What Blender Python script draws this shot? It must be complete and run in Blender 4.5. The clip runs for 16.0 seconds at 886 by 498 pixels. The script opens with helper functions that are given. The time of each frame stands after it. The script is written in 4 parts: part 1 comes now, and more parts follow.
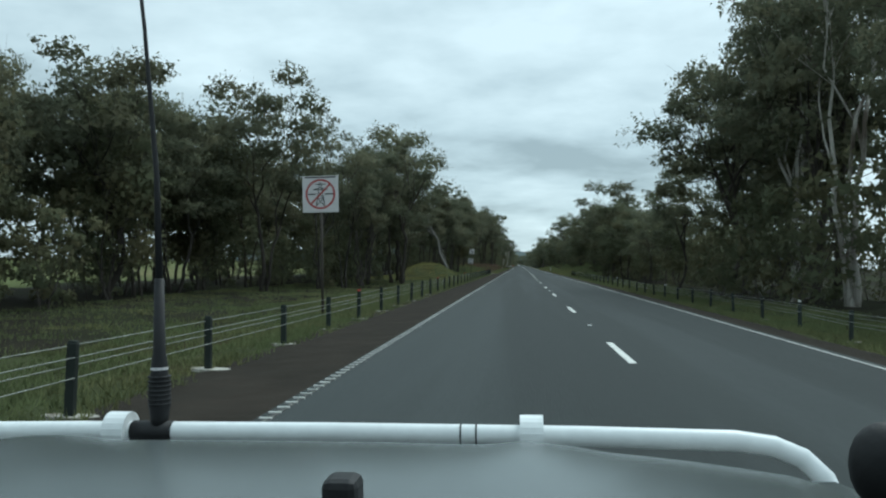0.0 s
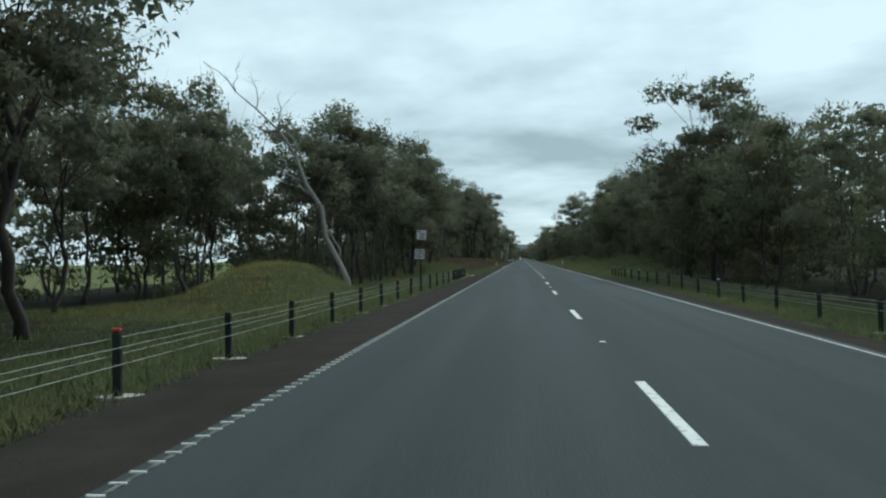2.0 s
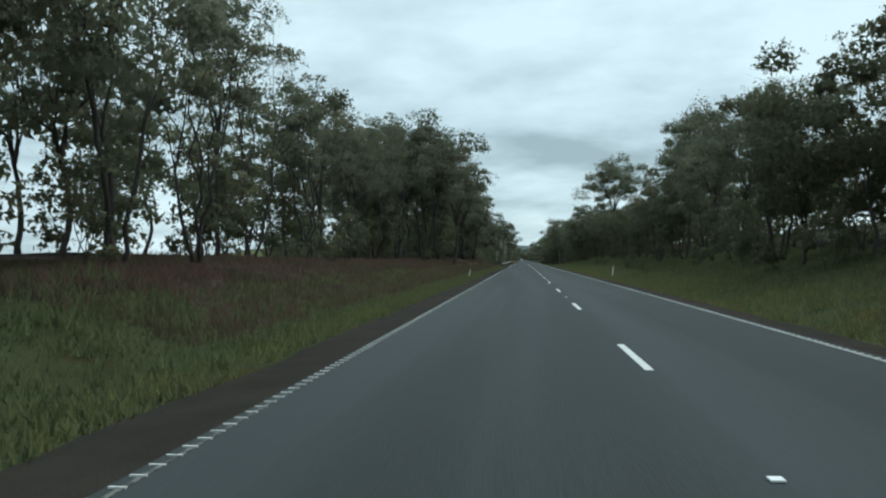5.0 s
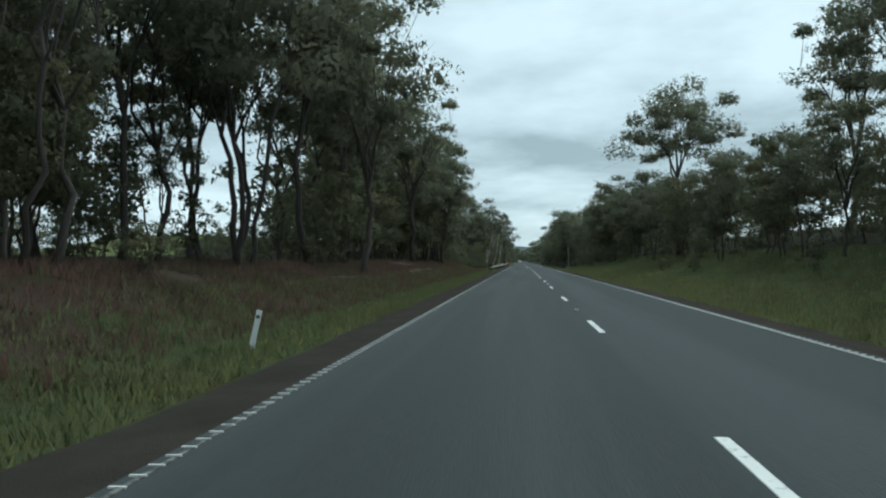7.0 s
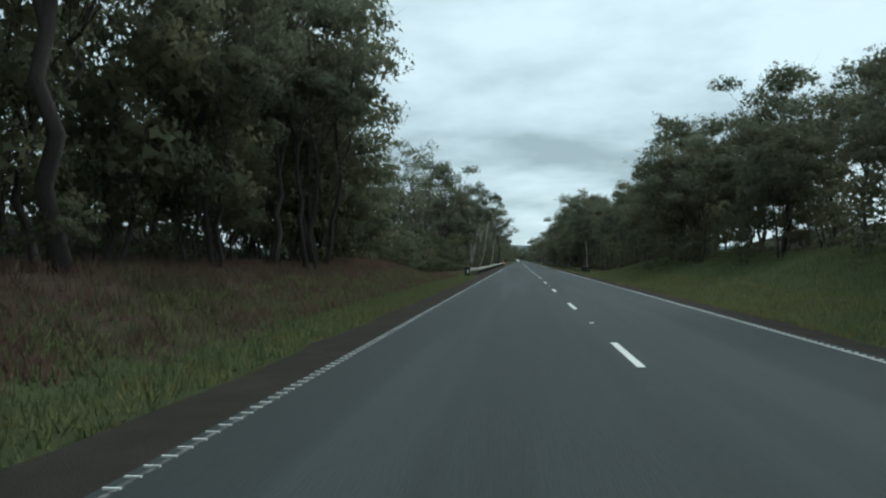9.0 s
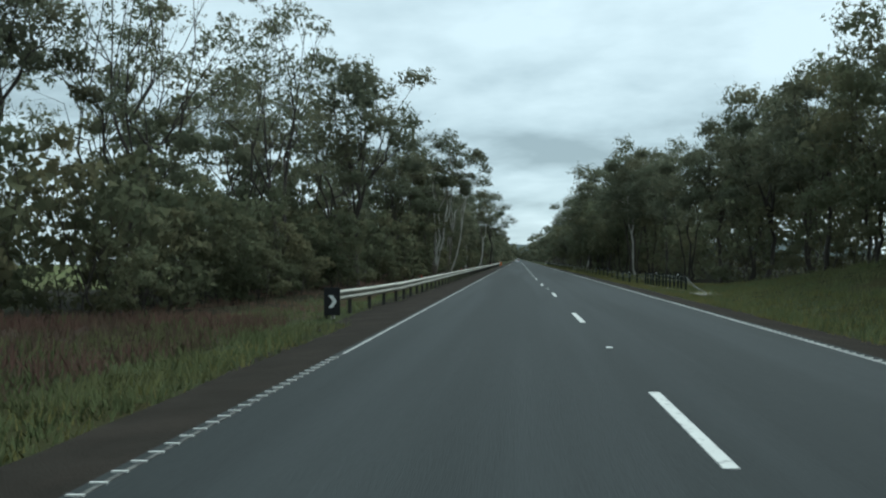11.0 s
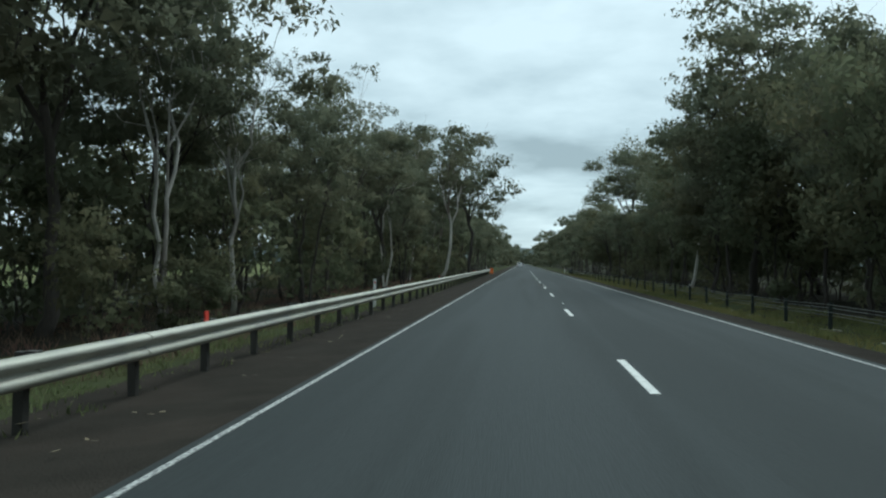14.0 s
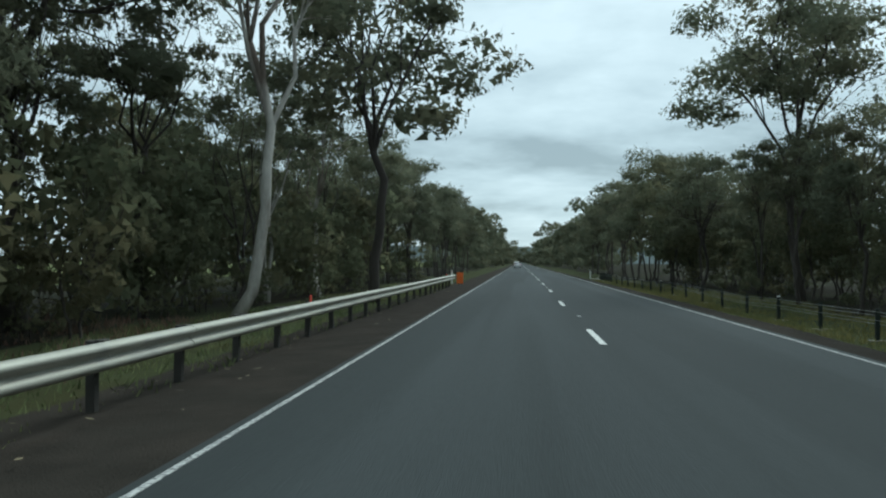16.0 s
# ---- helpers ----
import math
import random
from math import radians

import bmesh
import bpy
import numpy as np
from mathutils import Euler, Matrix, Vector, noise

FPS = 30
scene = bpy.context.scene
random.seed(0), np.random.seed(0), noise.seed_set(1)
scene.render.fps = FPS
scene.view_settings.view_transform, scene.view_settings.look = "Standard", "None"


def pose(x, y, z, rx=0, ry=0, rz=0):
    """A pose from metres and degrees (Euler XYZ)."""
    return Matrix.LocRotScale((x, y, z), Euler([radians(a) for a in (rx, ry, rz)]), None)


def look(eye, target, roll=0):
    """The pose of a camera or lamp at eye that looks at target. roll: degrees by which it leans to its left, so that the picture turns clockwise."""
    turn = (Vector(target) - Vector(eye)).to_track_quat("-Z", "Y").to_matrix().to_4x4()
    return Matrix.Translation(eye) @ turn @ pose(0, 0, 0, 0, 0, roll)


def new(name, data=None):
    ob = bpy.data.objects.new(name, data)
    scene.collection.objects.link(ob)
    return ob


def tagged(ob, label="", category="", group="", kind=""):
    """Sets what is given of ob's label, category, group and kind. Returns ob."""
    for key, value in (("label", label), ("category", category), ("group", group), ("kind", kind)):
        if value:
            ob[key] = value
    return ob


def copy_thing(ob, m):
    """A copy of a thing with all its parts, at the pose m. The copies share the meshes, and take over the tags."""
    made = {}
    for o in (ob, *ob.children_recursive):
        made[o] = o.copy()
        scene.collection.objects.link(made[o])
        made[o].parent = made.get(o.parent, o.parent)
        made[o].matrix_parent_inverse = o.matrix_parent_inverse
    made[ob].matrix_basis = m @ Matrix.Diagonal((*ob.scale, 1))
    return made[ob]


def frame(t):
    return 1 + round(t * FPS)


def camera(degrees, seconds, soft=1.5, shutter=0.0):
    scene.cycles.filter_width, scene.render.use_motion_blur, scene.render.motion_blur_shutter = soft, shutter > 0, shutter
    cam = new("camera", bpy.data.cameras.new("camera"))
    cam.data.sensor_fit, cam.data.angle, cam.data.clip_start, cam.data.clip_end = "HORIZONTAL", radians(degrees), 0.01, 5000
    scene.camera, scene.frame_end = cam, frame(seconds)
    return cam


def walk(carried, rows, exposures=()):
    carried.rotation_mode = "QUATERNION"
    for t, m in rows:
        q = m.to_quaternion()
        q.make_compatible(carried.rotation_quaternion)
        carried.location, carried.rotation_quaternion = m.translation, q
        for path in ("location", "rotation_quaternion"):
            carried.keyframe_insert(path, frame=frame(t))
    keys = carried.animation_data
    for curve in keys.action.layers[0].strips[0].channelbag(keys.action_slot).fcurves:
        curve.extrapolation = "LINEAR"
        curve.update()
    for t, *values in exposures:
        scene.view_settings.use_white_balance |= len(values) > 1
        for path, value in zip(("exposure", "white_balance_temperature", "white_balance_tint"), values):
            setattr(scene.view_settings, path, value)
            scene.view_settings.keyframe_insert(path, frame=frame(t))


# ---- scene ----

# ---------------------------------------------------------------- camera
EYE = 1.42
cam = camera(59.5, 16.0, soft=2.2)
# seconds, place across and along the road, pitch, lean to the left, yaw
PATH = [
    (0, -0.23, 0.00, 1.06, 0.81, 5.62), (0.5, -0.09, 13.20, 0.90, -0.43, 5.42), (1, -0.07, 26.89, 0.97, -0.11, 5.42), (1.5, 0.07, 40.60, 0.75, -0.52, 5.67),
    (2, 0.14, 53.62, 0.74, -0.96, 5.79), (2.5, 0.10, 67.47, 0.89, -0.00, 5.79), (3, 0.07, 80.92, 0.82, 0.13, 5.78), (3.5, 0.22, 93.52, 0.68, -0.70, 5.83),
    (6, -0.06, 160.94, 0.83, 0.09, 5.91), (6.5, -0.05, 174.53, 0.81, -0.04, 5.83), (7, 0.07, 188.18, 0.89, -0.43, 5.75), (7.5, 0.07, 201.67, 0.89, -0.39, 5.71),
    (8, 0.03, 214.97, 0.91, -0.27, 5.66), (8.5, 0.03, 228.07, 0.83, -0.23, 5.62), (11, 0.24, 294.19, 0.81, -0.66, 5.58), (11.5, 0.09, 307.69, 0.88, -0.12, 5.58),
    (12, -0.01, 321.33, 0.92, 0.66, 5.70), (12.5, -0.02, 334.48, 0.93, 0.72, 5.78), (13, -0.02, 347.77, 0.95, 0.53, 5.86), (13.5, -0.01, 360.96, 1.07, 0.49, 5.82),
    (14, -0.03, 374.86, 0.99, 0.50, 5.78), (14.5, -0.09, 388.06, 1.00, 0.61, 5.74), (15, -0.11, 402.15, 0.94, 0.40, 5.70), (15.5, -0.20, 415.75, 0.99, 0.47, 5.70),
    (16, -0.13, 429.84, 0.94, 0.42, 5.62),
]
walk(cam, [(t, pose(x, y, EYE, 90 + pitch, -lean, yaw)) for t, x, y, pitch, lean, yaw in PATH],
     exposures=[(0.0, 0.16, 5690, -3), (16.0, 0.16, 5690, -3)])

# ---------------------------------------------------------------- light
SUN_EL, SUN_AZ = radians(52), radians(35)
world = bpy.data.worlds.new("overcast_sky")
scene.world = world
world.use_nodes = True
wt = world.node_tree
wt.nodes.clear()


def wn(kind, **values):
    n = wt.nodes.new(kind)
    for k, v in values.items():
        n.inputs[k].default_value = v
    return n


sky = wt.nodes.new("ShaderNodeTexSky")
sky.sky_type = "NISHITA"
sky.sun_disc = False
sky.sun_elevation, sky.sun_rotation = SUN_EL, SUN_AZ
coord = wt.nodes.new("ShaderNodeTexCoord")
split = wt.nodes.new("ShaderNodeSeparateXYZ")
wt.links.new(coord.outputs["Generated"], split.inputs[0])
lift = wt.nodes.new("ShaderNodeMath")
lift.operation = "MAXIMUM"
lift.inputs[1].default_value = 0.0
wt.links.new(split.outputs["Z"], lift.inputs[0])
deep = wt.nodes.new("ShaderNodeMath")
deep.operation = "ADD"
deep.inputs[1].default_value = 0.16
wt.links.new(lift.outputs[0], deep.inputs[0])
flat = wt.nodes.new("ShaderNodeVectorMath")
flat.operation = "DIVIDE"
three = wt.nodes.new("ShaderNodeCombineXYZ")
for k in range(3):
    wt.links.new(deep.outputs[0], three.inputs[k])
wt.links.new(coord.outputs["Generated"], flat.inputs[0])
wt.links.new(three.outputs[0], flat.inputs[1])
big = wn("ShaderNodeTexNoise", Scale=0.62, Detail=6.0, Roughness=0.5, Distortion=0.2)
fine = wn("ShaderNodeTexNoise", Scale=1.7, Detail=5.0, Roughness=0.55)
wt.links.new(flat.outputs[0], big.inputs["Vector"])
wt.links.new(flat.outputs[0], fine.inputs["Vector"])
blend = wt.nodes.new("ShaderNodeMix")
blend.inputs["Factor"].default_value = 0.4
wt.links.new(big.outputs["Fac"], blend.inputs["A"])
wt.links.new(fine.outputs["Fac"], blend.inputs["B"])
ramp = wt.nodes.new("ShaderNodeValToRGB")
ramp.color_ramp.elements[0].position, ramp.color_ramp.elements[0].color = 0.39, (0.38, 0.43, 0.443, 1)
ramp.color_ramp.elements[1].position, ramp.color_ramp.elements[1].color = 0.59, (0.80, 0.855, 0.862, 1)
mid = ramp.color_ramp.elements.new(0.48)
mid.color = (0.585, 0.645, 0.66, 1)
wt.links.new(blend.outputs["Result"], ramp.inputs[0])
# an overcast sky is brighter overhead than at the horizon
zenith = wt.nodes.new("ShaderNodeMapRange")
zenith.inputs["From Min"].default_value, zenith.inputs["From Max"].default_value = 0.3, 1.0
zenith.inputs["To Min"].default_value, zenith.inputs["To Max"].default_value = 1.0, 1.75
wt.links.new(lift.outputs[0], zenith.inputs["Value"])
clouds = wn("ShaderNodeBackground")
wt.links.new(zenith.outputs[0], clouds.inputs["Strength"])
wt.links.new(ramp.outputs[0], clouds.inputs["Color"])
clear = wn("ShaderNodeBackground", Strength=0.08)
wt.links.new(sky.outputs[0], clear.inputs["Color"])
cover = wn("ShaderNodeMixShader", Fac=0.9)
wt.links.new(clear.outputs[0], cover.inputs[1])
wt.links.new(clouds.outputs[0], cover.inputs[2])
wo = wt.nodes.new("ShaderNodeOutputWorld")
wt.links.new(cover.outputs[0], wo.inputs[0])

sun = new("sun", bpy.data.lights.new("sun", "SUN"))
sun.data.energy, sun.data.angle, sun.data.color = 1.5, radians(25), (1.0, 0.96, 0.9)
sun.matrix_world = look((math.sin(SUN_AZ) * 300, math.cos(SUN_AZ) * 300, 400), (0, 0, 0))


# ---------------------------------------------------------------- materials
def material(name, base, rough=0.8, metal=0.0, spread=0.25, scale=8.0, fine_scale=60.0, bump=0.2, bump_scale=None,
             other=None, other_at=(0.45, 0.62), other_scale=1.0, spec=0.4, per_object=0.0, per_island=0.0, stretch=(1, 1, 1)):
    """A surface with a base colour that wavers at two scales, a second colour in patches, and a fine relief."""
    m = bpy.data.materials.new(name)
    m.use_nodes = True
    nt = m.node_tree
    b = nt.nodes["Principled BSDF"]
    b.inputs["Roughness"].default_value, b.inputs["Metallic"].default_value = rough, metal
    b.inputs["Specular IOR Level"].default_value = spec
    geo = nt.nodes.new("ShaderNodeNewGeometry")
    pos = nt.nodes.new("ShaderNodeMapping")
    pos.inputs["Scale"].default_value = stretch
    nt.links.new(geo.outputs["Position"], pos.inputs["Vector"])

    def noisy(s, detail=4.0):
        n = nt.nodes.new("ShaderNodeTexNoise")
        n.inputs["Scale"].default_value, n.inputs["Detail"].default_value = s, detail
        nt.links.new(pos.outputs[0], n.inputs["Vector"])
        return n.outputs["Fac"]

    def math_node(op, a, c):
        n = nt.nodes.new("ShaderNodeMath")
        n.operation = op
        for k, v in enumerate((a, c)):
            if isinstance(v, (int, float)):
                n.inputs[k].default_value = v
            else:
                nt.links.new(v, n.inputs[k])
        return n.outputs[0]

    coarse, small = noisy(scale), noisy(fine_scale, 6.0)
    value = math_node("ADD", math_node("MULTIPLY", math_node("SUBTRACT", coarse, 0.5), 2.2 * spread),
                      math_node("MULTIPLY", math_node("SUBTRACT", small, 0.5), 2.2 * spread))
    value = math_node("ADD", value, 1.0)
    if per_object:
        info = nt.nodes.new("ShaderNodeObjectInfo")
        value = math_node("ADD", value, math_node("MULTIPLY", math_node("SUBTRACT", info.outputs["Random"], 0.5), per_object))
    if per_island:
        value = math_node("ADD", value, math_node("MULTIPLY", math_node("SUBTRACT", geo.outputs["Random Per Island"], 0.5), per_island))
    colour = nt.nodes.new("ShaderNodeMix")
    colour.data_type = "RGBA"
    colour.inputs[6].default_value = (*base, 1)
    colour.inputs[7].default_value = (*(other or base), 1)
    if other:
        r = nt.nodes.new("ShaderNodeMapRange")
        r.inputs["From Min"].default_value, r.inputs["From Max"].default_value = other_at
        nt.links.new(noisy(other_scale, 6.0), r.inputs["Value"])
        nt.links.new(r.outputs[0], colour.inputs["Factor"])
    else:
        colour.inputs["Factor"].default_value = 0
    hsv = nt.nodes.new("ShaderNodeHueSaturation")
    nt.links.new(colour.outputs[2], hsv.inputs["Color"])
    nt.links.new(value, hsv.inputs["Value"])
    nt.links.new(hsv.outputs[0], b.inputs["Base Color"])
    if bump:
        bp = nt.nodes.new("ShaderNodeBump")
        bp.inputs["Strength"].default_value, bp.inputs["Distance"].default_value = bump, 0.02
        nt.links.new(noisy(bump_scale or fine_scale, 6.0), bp.inputs["Height"])
        nt.links.new(bp.outputs[0], b.inputs["Normal"])
    return m


def leaf_material(name, base, other):
    m = material(name, base, rough=0.8, spread=0.17, scale=0.9, fine_scale=5.0, bump=0, other=other, other_scale=0.35,
                 per_object=0.35, per_island=0.14, spec=0.04)
    nt = m.node_tree
    b = nt.nodes["Principled BSDF"]
    t = nt.nodes.new("ShaderNodeBsdfTranslucent")
    nt.links.new(b.inputs["Base Color"].links[0].from_socket, t.inputs["Color"])
    mix = nt.nodes.new("ShaderNodeMixShader")
    mix.inputs[0].default_value = 0.56
    nt.links.new(b.outputs[0], mix.inputs[1])
    nt.links.new(t.outputs[0], mix.inputs[2])
    nt.links.new(mix.outputs[0], nt.nodes["Material Output"].inputs[0])
    return m


ASPHALT = material("asphalt", (0.036, 0.0410, 0.0404), rough=0.85, spread=0.20, scale=0.8, fine_scale=90, bump=0.5, bump_scale=120,
                   other=(0.046, 0.052, 0.052), other_scale=0.55, other_at=(0.46, 0.56), stretch=(1, 0.03, 1), spec=0.16)
FAINT = material("faint_road_paint", (0.15, 0.15, 0.135), rough=0.85, spread=0.2, scale=3, fine_scale=60, bump=0.2,
                 other=(0.055, 0.054, 0.052), other_at=(0.40, 0.55), other_scale=9)
GRAVEL = material("shoulder_gravel", (0.033, 0.029, 0.024), rough=0.95, spread=0.3, scale=1.5, fine_scale=45, bump=0.7, bump_scale=50,
                  other=(0.040, 0.034, 0.028), other_scale=0.8, spec=0.03)
PAINT = material("road_paint", (0.60, 0.60, 0.565), rough=0.7, spread=0.12, scale=3, fine_scale=70, bump=0.2,
                 other=(0.30, 0.30, 0.29), other_at=(0.56, 0.68), other_scale=9)
WORN = material("worn_road_paint", (0.48, 0.48, 0.455), rough=0.8, spread=0.2, scale=3, fine_scale=60, bump=0.2,
                other=(0.16, 0.16, 0.155), other_at=(0.44, 0.60), other_scale=30)
VERGE = material("verge_turf", (0.048, 0.055, 0.026), rough=1.0, spread=0.4, scale=0.8, fine_scale=14, bump=0.8, bump_scale=20,
                 other=(0.042, 0.038, 0.017), other_at=(0.5, 0.66), other_scale=0.22, spec=0.03)
BANK = material("bank_soil", (0.052, 0.038, 0.029), rough=1.0, spread=0.4, scale=0.8, fine_scale=14, bump=0.9, bump_scale=16,
                other=(0.026, 0.025, 0.012), other_at=(0.5, 0.64), other_scale=0.3, spec=0.03)
# leaf litter, its colour also darkened to stand for the shade of the trees
SHADED_LITTER = material("shaded_woodland_litter", (0.024, 0.022, 0.016), rough=1.0, spread=0.4, scale=0.6, fine_scale=12, bump=0.8, bump_scale=16,
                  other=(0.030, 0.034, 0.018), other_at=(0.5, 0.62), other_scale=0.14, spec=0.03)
GRASS = leaf_material("green_grass", (0.130, 0.154, 0.072), (0.156, 0.160, 0.076))
DRY_GRASS = leaf_material("yellowing_grass", (0.225, 0.205, 0.080), (0.170, 0.182, 0.074))
STRAW = leaf_material("dry_bracken", (0.168, 0.102, 0.082), (0.122, 0.106, 0.070))
LEAF = leaf_material("eucalypt_leaf", (0.144, 0.155, 0.104), (0.170, 0.166, 0.106))
LEAF_WARM = leaf_material("wattle_leaf", (0.118, 0.129, 0.078), (0.146, 0.138, 0.080))
BARK = material("dark_bark", (0.052, 0.044, 0.037), rough=0.95, spread=0.35, scale=2, fine_scale=22, bump=0.8, stretch=(1, 1, 0.25), per_object=0.5)
PALE = material("pale_bark", (0.40, 0.375, 0.335), rough=0.85, spread=0.3, scale=1.6, fine_scale=14, bump=0.5, stretch=(1, 1, 0.3),
                other=(0.12, 0.095, 0.075), other_at=(0.5, 0.62), other_scale=0.9, per_object=0.4)
DEADWOOD = material("grey_dead_wood", (0.19, 0.176, 0.16), rough=0.9, spread=0.3, scale=3, fine_scale=20, bump=0.6, stretch=(1, 1, 0.3))
BLEACHED = material("bleached_wood", (0.36, 0.33, 0.29), rough=0.9, spread=0.3, scale=3, fine_scale=20, bump=0.5)
POST = material("dark_green_post", (0.012, 0.018, 0.014), rough=0.75, spread=0.2, scale=5, fine_scale=60, bump=0.1, per_object=0.4)
WIRE = material("galvanised_wire", (0.30, 0.31, 0.29), rough=0.5, metal=0.6, spread=0.2, scale=5, fine_scale=80, bump=0.1)
STEEL = material("galvanised_steel", (0.44, 0.43, 0.365), rough=0.55, metal=0.3, spread=0.14, scale=1.2, fine_scale=40, bump=0.12,
                 other=(0.34, 0.33, 0.30), other_at=(0.5, 0.7), other_scale=1.6)
# guardrail posts: steel with the shade below the beam put into its colour
SHADED_STEEL = material("shade_dark_post", (0.045, 0.042, 0.036), rough=0.8, spread=0.25, scale=3, fine_scale=40, bump=0.3, per_object=0.4)
CONCRETE = material("concrete", (0.42, 0.40, 0.35), rough=0.9, spread=0.2, scale=4, fine_scale=40, bump=0.5,
                    other=(0.2, 0.17, 0.13), other_at=(0.5, 0.65), other_scale=5, per_object=0.3)
WHITE = material("white_plastic", (0.78, 0.78, 0.75), rough=0.5, spread=0.08, scale=6, fine_scale=50, bump=0.05)
BLACK = material("black_plastic", (0.010, 0.010, 0.011), rough=0.65, spread=0.15, scale=6, fine_scale=60, bump=0.1)
RED = material("red_reflector", (0.55, 0.05, 0.03), rough=0.35, spread=0.1, scale=6, fine_scale=50, bump=0.05)
ORANGE = material("orange_board", (0.75, 0.16, 0.03), rough=0.5, spread=0.1, scale=6, fine_scale=50, bump=0.05)
FIELD = material("pasture", (0.095, 0.11, 0.045), rough=1.0, spread=0.25, scale=0.1, fine_scale=4, bump=0.3, other=(0.12, 0.115, 0.055), other_scale=0.03, spec=0.03)
SIGN = material("sign_sheet", (0.52, 0.50, 0.50), rough=0.6, spread=0.1, scale=4, fine_scale=40, bump=0.1)
# wooded hills with the blue-grey haze of distance mixed into the base colour
HAZY_HILL = material("hazy_far_hill", (0.055, 0.075, 0.075), rough=1.0, spread=0.2, scale=0.02, fine_scale=0.2, bump=0)


# ---------------------------------------------------------------- mesh helpers
def mesh_of(name, verts, faces, mat, smooth=False):
    me = bpy.data.meshes.new(name)
    me.from_pydata([tuple(v) for v in verts], [], faces)
    me.materials.append(mat)
    if smooth:
        me.polygons.foreach_set("use_smooth", [True] * len(me.polygons))
    me.update()
    return me


def part(name, me, parent, label=""):
    ob = new(name, me)
    ob.parent = parent
    return tagged(ob, label) if label else ob


def base(name, label, category, m=None, group="", kind=""):
    ob = new(name)
    ob.empty_display_size = 0.2
    if m is not None:
        ob.matrix_world = m
    return tagged(ob, label, category, group, kind)


def from_bm(name, bm, mat, smooth=False):
    me = bpy.data.meshes.new(name)
    bm.to_mesh(me)
    bm.free()
    me.materials.append(mat)
    if smooth:
        me.polygons.foreach_set("use_smooth", [True] * len(me.polygons))
    return me


def box(bm, x0, x1, y0, y1, z0, z1, bevel=0.0, turn=None):
    r = bmesh.ops.create_cube(bm, size=1.0)
    m = Matrix.Translation(((x0 + x1) / 2, (y0 + y1) / 2, (z0 + z1) / 2)) @ Matrix.Diagonal((x1 - x0, y1 - y0, z1 - z0, 1))
    bmesh.ops.transform(bm, matrix=(turn or Matrix()) @ m, verts=r["verts"])
    if bevel:
        edges = list({e for v in r["verts"] for e in v.link_edges})
        bmesh.ops.bevel(bm, geom=edges, offset=bevel, segments=2, affect="EDGES", profile=0.5)
    return bm


def tube(verts, faces, points, radii, sides=6, cap=True):
    """Adds a bent, tapered tube to the lists."""
    start = len(verts)
    pts = [Vector(p) for p in points]
    for i, p in enumerate(pts):
        d = (pts[min(i + 1, len(pts) - 1)] - pts[max(i - 1, 0)]).normalized()
        u = d.cross(Vector((0.31, 0.95, 0.05))).normalized()
        w = d.cross(u)
        for k in range(sides):
            a = 2 * math.pi * k / sides
            verts.append(p + (u * math.cos(a) + w * math.sin(a)) * radii[i])
    for i in range(len(pts) - 1):
        for k in range(sides):
            a, b = start + i * sides + k, start + i * sides + (k + 1) % sides
            faces.append((a, b, b + sides, a + sides))
    if cap:
        faces.append(tuple(start + (len(pts) - 1) * sides + k for k in range(sides)))
        faces.append(tuple(start + sides - 1 - k for k in range(sides)))


def tube_mesh(name, points, radius, mat, sides=8):
    v, f = [], []
    tube(v, f, points, [radius] * len(points) if isinstance(radius, (int, float)) else radius, sides)
    return mesh_of(name, v, f, mat, True)


def step(a, b, v):
    t = min(1.0, max(0.0, (v - a) / (b - a)))
    return t * t * (3 - 2 * t)


# ---------------------------------------------------------------- ground and road
LEFT_LINE, MID_LINE, RIGHT_LINE = -2.48, 1.44, 5.03
FAR = 1500.0


def centre_line(y):
    """The painted centre line, which lies a little further over along the bank."""
    return MID_LINE + 0.20 * step(85, 112, y) * (1 - step(318, 345, y))


def ground_z(x, y):
    """Height of the ground beside the road, whose surface is at 0."""
    z = -0.04
    rough = 0.12 * noise.noise((x * 0.35, y * 0.35, 0)) + 0.25 * noise.noise((x * 0.07, y * 0.07, 3))
    z -= 0.055 * min(1.9, max(0.0, -2.5 - x)) + 0.09 * min(2.4, max(0.0, x - 5.2))
    if x < -4.4:
        d = -x - 4.4
        cut = step(122, 155, y) * (1 - step(292, 318, y))
        z += -0.14 * step(0, 2.5, d) * (1 - cut)
        z += cut * (1.35 * step(0.8, 5.5, d) + 0.45 * step(5, 16, d) + 2.6 * step(10, 27, d) * step(246, 264, y)) * (1 - 0.8 * step(30, 62, d))
        z += 1.80 * math.exp(-(((x + 10.2) / 2.9) ** 2 + ((y - 85.5) / 4.6) ** 2) ** 1.2)
        z += rough * step(0.3, 3, d)
    elif x > 6.2:
        d = x - 6.2
        cut = step(116, 150, y) * (1 - step(318, 345, y))
        z += -0.12 * step(0, 2.5, d) * (1 - cut)
        z += cut * (0.45 * step(0.8, 4, d) + 1.75 * step(2.5, 11, d) + 2.4 * step(10, 24, d)) * (1 - 0.8 * step(28, 60, d))
        z += rough * step(0.3, 3, d)
    return z


def sheet(name, xs, ys, height, mat, lift_by=0.0, smooth=True):
    v = [(x, y, height(x, y) + lift_by) for y in ys for x in xs]
    n = len(xs)
    f = [(j * n + i, j * n + i + 1, (j + 1) * n + i + 1, (j + 1) * n + i) for j in range(len(ys) - 1) for i in range(n - 1)]
    return mesh_of(name, v, f, mat, smooth)


